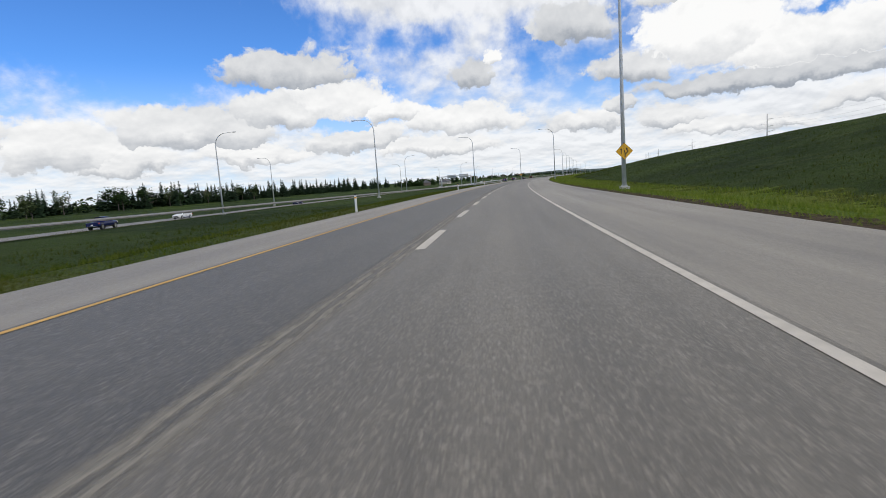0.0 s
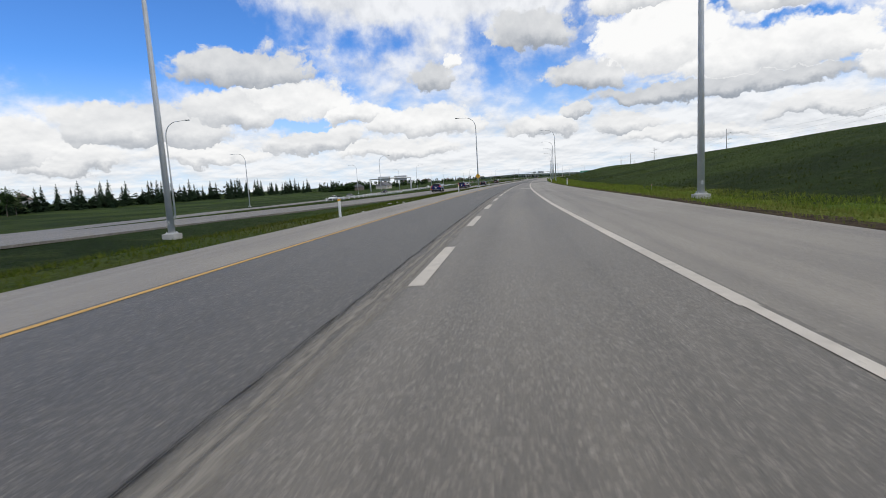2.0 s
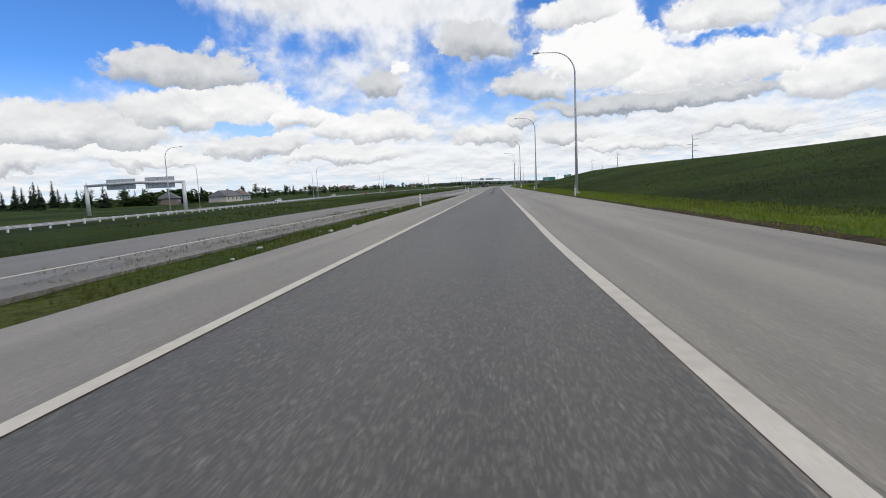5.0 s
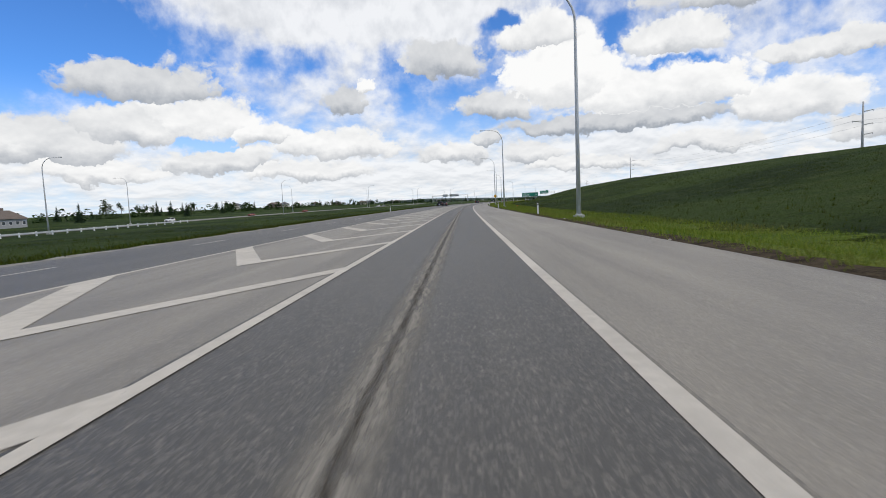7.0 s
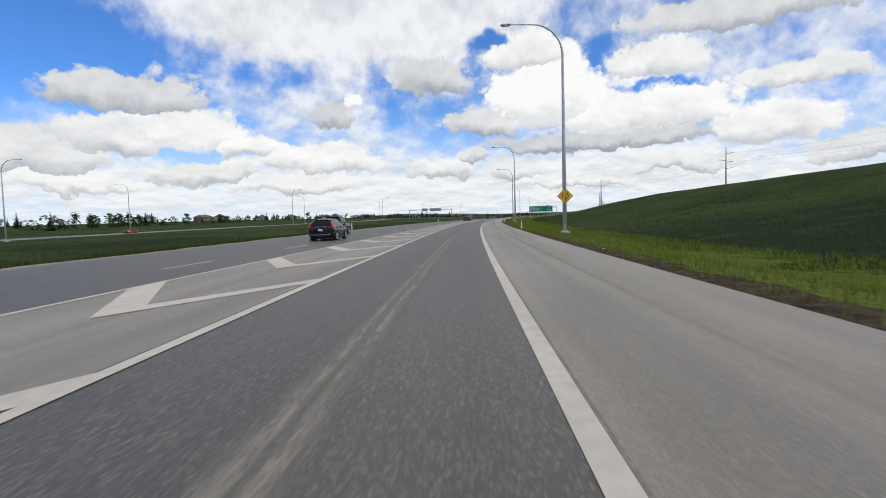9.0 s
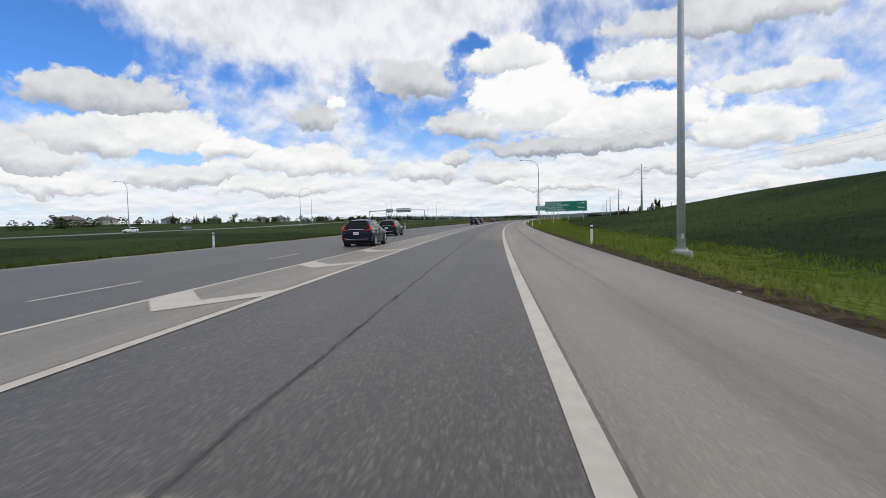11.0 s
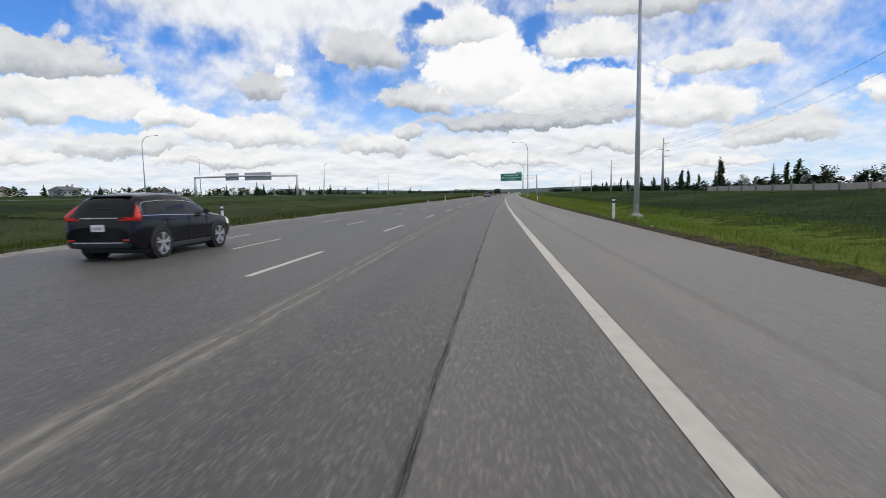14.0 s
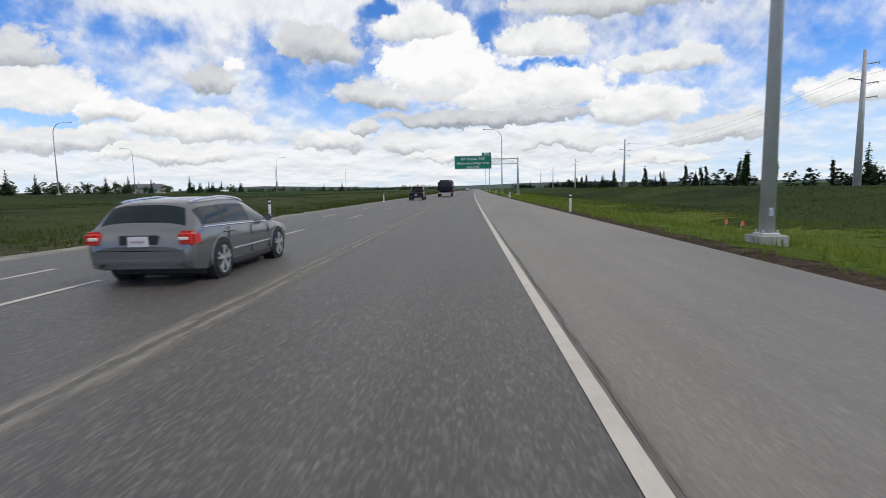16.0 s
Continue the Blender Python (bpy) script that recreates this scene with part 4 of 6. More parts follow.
gantry(1189, -140, -92, 8.6, "steel sign gantry over the far carriageway", [(0.30, 0.43, 3.2), (0.49, 0.75, 3.4)])
gantry(486, -112, -84, 8.0, "steel sign gantry over the far lanes", [(0.2, 0.5, 2.8), (0.6, 0.9, 3.0)])


# ---- power line ----
POLE_GREY = material("pole_grey", (0.50, 0.495, 0.48), 0.75, 0.1, 0.14, 1.2, 14.0)


def power_pole(m, height):
    root = new("power_pole")
    root.matrix_basis = m
    tagged(root, "tall grey power pole with short crossarms", "power pole", "power line")
    part("pole", tube([(0, 0, -1.0), (0, 0, height)], [0.32, 0.17] if height < 20 else [0.60, 0.26], 10), POLE_GREY, root, smooth=True)
    for k, (z, side) in enumerate(((height - 2.2, 1), (height - 4.6, -1), (height - 5.2, 1), (height - 7.4, 1))):
        arm = part("crossarm", tube([(0, 0, z), (side * 2.2, 0, z + 0.35)], 0.10, 6), POLE_GREY, root)
        part("insulator", tube([(side * 2.2, 0, z + 0.35), (side * 2.2, 0, z + 0.05)], [0.05, 0.09], 8), SIGN_BACK, arm)
    return root


POLES = [(85, 96, 14), (262, 95, 14), (443, 95, 14), (618, 89, 13), (826, 80, 16), (1035, 56, 25), (1190, 61, 21), (1345, 66, 21), (1500, 72, 21), (1660, 78, 21), (1820, 84, 21)]
tops = []
for s, u, hgt in POLES:
    z = ground_z(s, u)
    power_pole(place(s, u, z), hgt)
    tops.append((s, u, z + hgt))
for (s0, u0, z0), (s1, u1, z1) in zip(tops, tops[1:]):
    for dz, du in ((-1.9, 2.2), (-4.3, -2.2), (-4.9, 2.2)):
        pts = []
        for k in range(13):
            f = k / 12
            pts.append(P(s0 + (s1 - s0) * f, u0 + (u1 - u0) * f + du, z0 + (z1 - z0) * f + dz - 3.2 * 4 * f * (1 - f)))
        me = bpy.data.meshes.new("power_cable")
        bm = tube(pts, 0.022, 4, False)
        bm.to_mesh(me)
        bm.free()
        me.materials.append(STEEL)
        tagged(new("power_cable", me), "thin sagging power cable between poles", "cable", "power cables")


# ---- guardrail, fence ----
def guardrail(s0, s1, u):
    root = new("guardrail")
    tagged(root, "weathered steel guardrail on white posts", "guardrail")
    n = int((s1 - s0) / 4)
    v, f = [], []
    prof = [(0.0, 0.45), (0.06, 0.50), (0.0, 0.58), (0.06, 0.66), (0.0, 0.72)]
    for i in range(n + 1):
        s = s0 + 4 * i
        z = ground_z(s, lerp(u, s))
        for d, h in prof:
            v.append(P(s, lerp(u, s) + d, z + h))
    for i in range(n):
        for j in range(4):
            k = i * 5 + j
            f.append((k, k + 1, k + 6, k + 5))
    part("rail", mesh_of("rail", v, f, STEEL), None, root)
    me = None
    for i in range(n + 1):
        s = s0 + 4 * i
        ob = part("post", me if me else box(0.2, 0.25, 0.95, (0, 0, 0.35), 0.01), POST_WHITE, root, "", place(s, lerp(u, s) - 0.16, ground_z(s, lerp(u, s) - 0.16)))
        me = ob.data
    return root


guardrail(270, 640, [(a, b + 14) for a, b in FAR_U])
FENCE = material("beige_fence_boards", (0.42, 0.38, 0.32), 0.85, vary=0.15, scale=0.6, fine=12)


def sound_fence(s0, s1, u):
    root = new("fence")
    tagged(root, "beige board fence with brick piers", "fence")
    pan = pier = None
    n = int((s1 - s0) / 12)
    for i in range(n):
        s = s0 + 12 * i + 6
        ob = part("panel", pan if pan else box(0.12, 11.6, 1.9, (0, 0, 0.95), 0.02), FENCE, root, "", place(s, u, ground_z(s, u) - 0.1))
        pan = ob.data
        ob = part("pier", pier if pier else box(0.7, 0.7, 2.3, (0, 0, 1.1), 0.03), WOOD, root, "brown pier", place(s - 6, u, ground_z(s - 6, u) - 0.1))
        pier = ob.data
    return root


sound_fence(1040, 1216, 84.0)


# ---- fallen temporary sign stands, flags, stones ----
def sign_stand(m, label):
    """A folded temporary sign stand that has toppled: four white legs and a face-down board."""
    root = new("sign_stand")
    root.matrix_basis = m @ Matrix.Scale(0.75, 4)
    tagged(root, label, "sign stand", "toppled sign stands")
    hub = part("hub", box(0.22, 0.16, 0.14, (0, 0, 0.78), 0.03), BLACK, root)
    for a, b in (((-0.08, 0, 0.78), (-0.75, -0.35, 0.03)), ((0.0, 0.05, 0.78), (0.12, 0.15, 0.03)), ((0.05, -0.03, 0.80), (0.62, -0.35, 0.06)), ((0.10, 0.0, 0.80), (0.98, -1.02, 0.06))):
        leg = part("leg", tube([a, b], 0.028, 8), POST_WHITE, root, "white tubular leg")
        part("foot", tube([b, (b[0], b[1], b[2] - 0.03)], 0.04, 8), BLACK, leg)
    part("board", box(0.95, 0.8, 0.02, (0.95, -0.62, 0.02), 0.004), POST_WHITE, root, "white board lying face down", pose(0, 0, 0, 0, 0, -14))
    return root


stand0 = sign_stand(place(752.2, 2.55), "toppled white temporary sign stand on the shoulder")
copy_thing(stand0, place(911.5, 2.95) @ Matrix.Scale(0.75, 4))
copy_thing(stand0, place(1068.0, 2.4, 0, 20) @ Matrix.Scale(0.75, 4))
copy_thing(stand0, place(1040, -11.2, ground_z(1040, -11.2), 70) @ Matrix.Scale(0.75, 4))
copy_thing(stand0, place(1172, 4.3, ground_z(1172, 4.3)) @ Matrix.Scale(0.75, 4))

FLAG = material("orange_flag", (0.75, 0.09, 0.03), 0.7, vary=0.1)
flag0 = None
for s, u in [(600, 9.0), (795, 9.5), (950, 12.0), (1082, 9.0), (1096, 8.0), (1120, 8.6), (1120.5, 9.4), (195, 14), (240, -16.5), (300, 11.0)]:
    if flag0 is None:
        flag0 = new("survey_flag")
        tagged(flag0, "small orange survey flag in the grass", "flag", "survey flags")
        part("wire", tube([(0, 0, -0.1), (0, 0, 0.6)], 0.008, 5), STEEL, flag0)
        part("cloth", box(0.22, 0.012, 0.18, (0.11, 0, 0.5)), FLAG, flag0)
        flag0.matrix_basis = place(s, u, ground_z(s, u))
    else:
        copy_thing(flag0, place(s, u, ground_z(s, u), random.uniform(0, 90)))

STONE = material("pale_stone", (0.45, 0.43, 0.40), 0.9, vary=0.3, scale=4, fine=30, bump=0.5)


def stone_mesh(seed):
    rng = random.Random(seed)
    bm = bmesh.new()
    bmesh.ops.create_icosphere(bm, subdivisions=2, radius=0.1)
    for v in bm.verts:
        v.co *= 0.8 + 0.45 * noise.noise(v.co * 9 + Vector((seed, 0, 0))) + rng.uniform(-0.05, 0.05)
        v.co.z *= 0.65
    me = bpy.data.meshes.new("stone")
    bm.to_mesh(me)
    bm.free()
    me.materials.append(STONE)
    return me


STONES = [stone_mesh(k) for k in range(4)]
rng = random.Random(21)
for k in range(110):
    s = rng.uniform(160, 430) if k < 60 else rng.uniform(230, 1200)
    u = lerp(EDGE_L, s) - rng.uniform(0.1, 1.6) if k < 60 else lerp(EDGE_R, s) + rng.uniform(0.1, 0.9)
    ob = new("stone", STONES[k % 4])
    sc = rng.uniform(0.4, 1.3)
    ob.matrix_basis = place(s, u, ground_z(s, u) + 0.06, rng.uniform(0, 360)) @ Matrix.Scale(sc, 4)
    tagged(ob, "pale loose stone on the dirt verge", "stone", "loose stones")


# bare sandy patches on the left bank
for k, (s0, s1, v0, wide) in enumerate([(1036, 1052, 2.6, 1.3), (1046, 1066, 1.5, 1.6), (1070, 1098, 2.2, 2.2), (1092, 1118, 1.4, 1.7), (1108, 1140, 3.0, 1.6), (1000, 1012, 2.0, 1.0)]):
    n = int((s1 - s0) / 0.8)
    verts, faces, uvs = [], [], []
    for i in range(n + 1):
        s = s0 + (s1 - s0) * i / n
        half = wide * 0.5 * math.sin(math.pi * (i + 0.3) / (n + 0.6)) ** 0.5
        for j in range(5):
            u = lerp(MAIN_L, s) - v0 + half * (j / 2 - 1)
            verts.append(P(s, u, ground_z(s, u) + 0.07))
            uvs.append((j / 4, s))
    for i in range(n):
        for j in range(4):
            q = i * 5 + j
            faces.append((q, q + 1, q + 6, q + 5))
    tagged(new("bare_soil", mesh_of("bare_soil", verts, faces, SOIL, uvs, smooth=True)), "bare sandy soil patch on the grassy bank", "soil", kind="structure")


# ---- vehicles ----
def paint(name, base, metal=0.0, spec=0.3):
    """Smooth car paint with a thin uneven film of road dust."""
    m = bpy.data.materials.new(name)
    m.use_nodes = True
    n = Nodes(m.node_tree)
    co = n.add("ShaderNodeTexCoord").outputs["Object"]
    dust = n.noise(co, 1.6, 4.0, 0.6)
    col = n.mix(n.ramp(dust, 0.45, 0.8, 0.0, 0.06), tuple(base) + (1,), (0.16, 0.15, 0.13, 1))
    n.add("ShaderNodeOutputMaterial", {0: n.add("ShaderNodeBsdfPrincipled", {"Base Color": col, "Roughness": n.ramp(dust, 0.3, 0.8, 0.13, 0.28), "Metallic": metal, "Specular IOR Level": spec}).outputs[0]})
    return m


PAINT_NAVY = paint("dark_navy_paint", (0.003, 0.0055, 0.017))
PAINT_BLUE = paint("deep_blue_paint", (0.006, 0.012, 0.075))
PAINT_BLACK = paint("black_paint", (0.005, 0.005, 0.008))
PAINT_SILVER = paint("grey_silver_paint", (0.235, 0.235, 0.238), 0.7, 0.5)
PAINT_WHITE = paint("white_paint", (0.75, 0.75, 0.74), 0.0)
PAINT_RED = paint("dull_red_paint", (0.30, 0.04, 0.03), 0.1)
TRIM = material("black_plastic_trim", (0.022, 0.022, 0.023), 0.55, vary=0.15)
CHROME = material("bright_trim", (0.75, 0.76, 0.78), 0.2, 1.0, 0.04)
ALLOY = material("alloy_rim", (0.60, 0.61, 0.62), 0.32, 0.7, 0.06)
TYRE = material("tyre_rubber", (0.018, 0.018, 0.019), 0.85, vary=0.2)
TAIL = material("red_lamp_plastic", (0.62, 0.025, 0.02), 0.18, vary=0.08, coat=0.5)
AMBER = material("clear_lamp_plastic", (0.85, 0.80, 0.74), 0.15, vary=0.05, coat=0.5)
GLASS_DARK = material("tinted_glass", (0.006, 0.007, 0.008), 0.08, vary=0.1, spec=0.3)
GLASS_CLEAR = material("car_glass", (0.012, 0.022, 0.024), 0.09, vary=0.15, spec=0.28)
PLATE = material("number_plate", (0.78, 0.76, 0.76), 0.4, vary=0.04)
PLATE_BARS = material("plate_bars", (0.55, 0.40, 0.42), 0.5, vary=0.1)

# stations along a car from tail to nose: y, sill z, belt z, half width, top z, half width at the top
SUV = [(-2.30, 0.42, 0.74, 0.76, 0.80, 0.70), (-2.25, 0.36, 0.98, 0.87, 1.05, 0.76), (-2.16, 0.30, 1.08, 0.90, 1.22, 0.72), (-1.98, 0.27, 1.10, 0.915, 1.54, 0.63), (-1.70, 0.25, 1.10, 0.92, 1.65, 0.63), (-0.9, 0.23, 1.08, 0.925, 1.70, 0.65), (-0.1, 0.22, 1.05, 0.925, 1.68, 0.65), (0.45, 0.22, 1.03, 0.925, 1.58, 0.62), (1.12, 0.22, 1.01, 0.92, 1.15, 0.74), (1.30, 0.23, 0.99, 0.915, 1.09, 0.76), (1.85, 0.26, 0.93, 0.90, 1.01, 0.72), (2.15, 0.30, 0.82, 0.85, 0.88, 0.66), (2.28, 0.38, 0.66, 0.74, 0.70, 0.58)]
WAGON = [(-2.28, 0.36, 0.58, 0.74, 0.62, 0.68), (-2.24, 0.30, 0.84, 0.85, 0.90, 0.74), (-2.15, 0.25, 0.92, 0.875, 0.98, 0.74), (-1.92, 0.22, 0.94, 0.885, 1.35, 0.62), (-1.66, 0.20, 0.94, 0.89, 1.42, 0.62), (-0.7, 0.19, 0.92, 0.89, 1.46, 0.63), (0.0, 0.18, 0.90, 0.89, 1.44, 0.63), (0.40, 0.18, 0.89, 0.89, 1.35, 0.60), (1.18, 0.18, 0.87, 0.885, 0.98, 0.70), (1.40, 0.19, 0.84, 0.88, 0.92, 0.72), (1.90, 0.22, 0.76, 0.86, 0.83, 0.68), (2.18, 0.26, 0.66, 0.79, 0.71, 0.60), (2.28, 0.32, 0.54, 0.66, 0.58, 0.50)]
PICKUP = [(-2.75, 0.50, 0.90, 0.90, 1.02, 0.88), (-2.65, 0.45, 0.98, 0.95, 1.08, 0.93), (-1.0, 0.42, 1.00, 0.97, 1.10, 0.94), (-0.82, 0.40, 1.06, 0.97, 1.25, 0.80), (-0.70, 0.40, 1.12, 0.97, 1.80, 0.70), (0.3, 0.40, 1.12, 0.97, 1.86, 0.72), (0.75, 0.40, 1.12, 0.97, 1.78, 0.70), (1.35, 0.40, 1.12, 0.97, 1.28, 0.80), (1.6, 0.42, 1.10, 0.96, 1.20, 0.82), (2.5, 0.45, 1.05, 0.94, 1.14, 0.80), (2.75, 0.50, 0.85, 0.86, 0.92, 0.74)]


# cars are shrunk and their upper bodies flattened to fit the camera's view
CAR = 0.87
SUV = [(r[0], r[1], *(0.5 + (z - 0.5) * 0.88 if k in (0, 2) else z for k, z in enumerate(r[2:]))) for r in SUV]
WAGON = [(r[0], r[1], *(0.5 + (z - 0.5) * 0.89 if k in (0, 2) else z for k, z in enumerate(r[2:]))) for r in WAGON]


def station(table, y):
    ys = [r[0] for r in table]
    return [float(np.interp(y, ys, [r[k] for r in table])) for k in range(1, 6)]


def car_grid(table):
    """Rings of points from tail to nose; the shell of a car before its panes and lamps are set apart."""
    y0, y1 = table[0][0], table[-1][0]
    n = int((y1 - y0) / 0.03)
    ys = np.linspace(y0, y1, n + 1)
    cols = []
    for k in range(1, 6):
        q = np.interp(ys, [r[0] for r in table], [r[k] for r in table])
        pad = np.concatenate([2 * q[0] - q[3:0:-1], q, 2 * q[-1] - q[-2:-5:-1]])
        cols.append(np.convolve(pad, np.array([1, 2, 3, 4, 3, 2, 1]) / 16.0, "valid"))
    rings = []
    for y, zb, zl, hw, zt, ht in zip(ys, *cols):
        half = [(hw * f, zb + (zl - zb) * g) for f, g in ((0.80, 0.0), (0.94, 0.02), (0.985, 0.24), (1.0, 0.46), (0.997, 0.66), (0.982, 0.84), (0.968, 0.95), (0.948, 1.0))]
        for j in range(1, 9):
            f = j / 8
            half.append((hw * 0.948 + (ht - hw * 0.948) * f + 0.022 * math.sin(math.pi * f), zl + (zt - 0.05 - zl) * f))
        for j in range(1, 11):
            f = j / 10
            half.append((ht * (1 - f ** 1.4), zt - 0.05 + 0.085 * (1 - (1 - f) ** 2.6)))
        rings.append([(x, y, z) for x, z in half] + [(-x, y, z) for x, z in half[-2::-1]])
    return rings, cols, ys


def skin(rings, cells, out=0.0):
    """A mesh of some cells of the shell, lifted off it by a little."""
    vs, fs, idx = [], [], {}
    for i, j in cells:
        face = []
        for a, b in ((i, j), (i, j + 1), (i + 1, j + 1), (i + 1, j)):
            if (a, b) not in idx:
                idx[(a, b)] = len(vs)
                x, y, z = rings[a][b]
                vs.append((x * (1 + out), y * (1 + out * 0.5), z + out * 0.3))
            face.append(idx[(a, b)])
        fs.append(face)
    return vs, fs


def wheel(parent, x, y, r, side):
    """A tyre with an alloy rim of five double spokes."""
    bm = bmesh.new()
    prof = [(r * 0.74, 0.10), (r * 0.93, 0.115), (r, 0.08), (r, -0.08), (r * 0.93, -0.115), (r * 0.74, -0.10)]
    n = 28
    rings = [[bm.verts.new((d, rr * math.cos(a), rr * math.sin(a))) for rr, d in prof] for a in (2 * math.pi * k / n for k in range(n))]
    for k in range(n):
        for j in range(len(prof)):
            bm.faces.new((rings[k][j], rings[k][(j + 1) % 6], rings[(k + 1) % n][(j + 1) % 6], rings[(k + 1) % n][j]))
    w0 = part("wheel", bm, TYRE, parent, "black tyre on an alloy rim", Matrix.Translation((x, y, r)), True)
    part("disc", tube([(side * 0.02, 0, 0), (side * 0.05, 0, 0)], r * 0.72, 24), TRIM, w0, "dark hub disc")
    bm = bmesh.new()
    n = 28
    ring = [[bm.verts.new((side * d, r * q * math.cos(2 * math.pi * k / n), r * q * math.sin(2 * math.pi * k / n))) for q, d in ((0.76, 0.10), (0.70, 0.095), (0.70, 0.05))] for k in range(n)]
    for k in range(n):
        for j in range(2):
            bm.faces.new((ring[k][j], ring[k][j + 1], ring[(k + 1) % n][j + 1], ring[(k + 1) % n][j]))
    part("rim", bm, ALLOY, w0, "silver alloy rim")
    for k in range(5):
        a = 2 * math.pi * k / 5 + 0.3
        bm = bmesh.new()
        for da in (-0.17, 0.17):
            p0 = Vector((side * 0.085, r * 0.10 * math.cos(a), r * 0.10 * math.sin(a)))
            p1 = Vector((side * 0.095, r * 0.72 * math.cos(a + da), r * 0.72 * math.sin(a + da)))
            d = (p1 - p0).normalized()
            q = Vector((side, 0, 0)).cross(d).normalized() * (r * 0.07)
            up = Vector((side * 0.02, 0, 0))
            lo = [bm.verts.new(p) for p in (p0 - q, p0 + q, p1 + q, p1 - q)]
            hi = [bm.verts.new(p + up) for p in (p0 - q, p0 + q, p1 + q, p1 - q)]
            bm.faces.new(hi)
            for i in range(4):
                bm.faces.new((lo[i], lo[(i + 1) % 4], hi[(i + 1) % 4], hi[i]))
        part("spoke", bm, ALLOY, w0)
    part("hub_cap", tube([(side * 0.08, 0, 0), (side * 0.12, 0, 0)], r * 0.15, 14), ALLOY, w0)
    return w0


def car(m, table, mat, label, name="car", panes=None, rear=(-2.14, -1.84), front=(0.42, 1.10), wheels=(-1.35, 1.36), wr=0.345, group="", chrome=True, tail="tall", clear=False, rails=False):
    root = new(name)
    root.matrix_basis = m @ Matrix.Scale(CAR, 4)
    tagged(root, label, "car" if name == "car" else "pickup", group)
    rings, cols, ys = car_grid(table)
    nj = len(rings[0])
    hwm = max(r[3] for r in table)
    yt, yn = table[0][0], table[-1][0]
    belt = station(table, yt + 0.2)[1]
    glass = GLASS_CLEAR if clear else GLASS_DARK
    groups = {}
    for i in range(len(rings) - 1):
        for j in range(nj - 1):
            p = [rings[a][b] for a, b in ((i, j), (i, j + 1), (i + 1, j), (i + 1, j + 1))]
            x, y, z = (sum(q[k] for q in p) / 4 for k in range(3))
            jj = min(j, nj - 2 - j)
            side = 1 if j < nj // 2 else -1
            zl, zt, ht = cols[1][i], cols[3][i], cols[4][i]
            key = ("body", 0, 0)
            if 8 <= jj <= 13 and panes[0][0] - 0.06 < y < panes[-1][1] + 0.05 and zt - zl > 0.22:
                key = ("pillar", side, sum(1 for q in panes if y > (q[0] + q[1]) / 2))
                for k, (p0, p1, tint) in enumerate(panes):
                    lean = (z - zl) * (0.42 if k == len(panes) - 1 else 0.0)
                    if p0 + (0.30 * (z - zl) if k == 0 else 0.0) < y < p1 - lean * 0.2:
                        key = ("side_window", side, k)
            elif jj >= 16 and rear[0] < y < rear[1] and abs(x) < ht * 0.93:
                key = ("rear_window", 0, 0)
            elif jj >= 16 and front[0] < y < front[1] and abs(x) < ht * 0.95:
                key = ("windscreen", 0, 0)
            if key[0] == "body" and y > yn - 0.42 and abs(x) > hwm * 0.48 and 8 > jj >= 4:
                key = ("head_lamp", side, 0)
            groups.setdefault(key, []).append((i, j))
    v, f = skin(rings, groups.pop(("body", 0, 0)))
    n0 = len(v)
    v += rings[0] + rings[-1]
    f += [list(range(n0 + nj - 1, n0 - 1, -1)), list(range(n0 + nj, n0 + 2 * nj))]
    body = part("body", mesh_of("body", v, [q[::-1] for q in f], mat, smooth=True), None, root)
    body.data.set_sharp_from_angle(angle=math.radians(50))
    looks = {"pillar": (TRIM, "black window pillars", 0.0), "side_window": (glass, "dark side window", 0.0), "rear_window": (glass, "dark rear window", 0.0), "windscreen": (GLASS_CLEAR, "windscreen", 0.0), "head_lamp": (AMBER, "clear head lamp", 0.008)}
    for key, cells in groups.items():
        pm, words, out = looks[key[0]]
        v, f = skin(rings, cells, out)
        part(key[0], mesh_of(key[0], v, [q[::-1] for q in f], pm, smooth=True), None, body, words)

    def side_point(y, k, side, out=0.008):
        zb, zl, hw, zt, ht = (float(np.interp(y, ys, c)) for c in cols)
        return Vector((side * (hw * 0.948 + (ht - hw * 0.948) * k + 0.022 * math.sin(math.pi * k) + out), y, zl + (zt - 0.05 - zl) * k))
    for side in (-1, 1):
        if tail == "tall":
            e0, e1, e2 = side_point(yt + 0.20, 0.06, side, 0.0), side_point(yt + 0.27, 0.45, side, 0.0), side_point(yt + 0.38, 0.72, side, 0.0)
            part("tail_lamp_upper", tube([e0 + Vector((0, -0.02, -0.10)), e0, e1, e2], [0.075, 0.085, 0.06, 0.025], 8), TAIL, body, "red upper tail lamp", None, True)
            part("tail_lamp", box(0.40, 0.12, 0.10, (side * (e0.x * side - 0.20), yt + 0.11, belt - 0.05), 0.03, 2), TAIL, body, "red tail lamp")
        else:
            xs = station(table, yt + 0.12)[2]
            lamp = part("tail_lamp", box(0.27, 0.30, 0.25, (side * (xs - 0.130), yt + 0.152, belt - 0.135), 0.05, 3), TAIL, body, "red tail lamp")
            part("lens", box(0.15, 0.02, 0.05, (side * (xs - 0.15), yt - 0.002, belt - 0.125), 0.008), AMBER, lamp, "pale reversing lens")
        ya, yb = panes[0][0] - 0.06, panes[-1][1] + 0.04
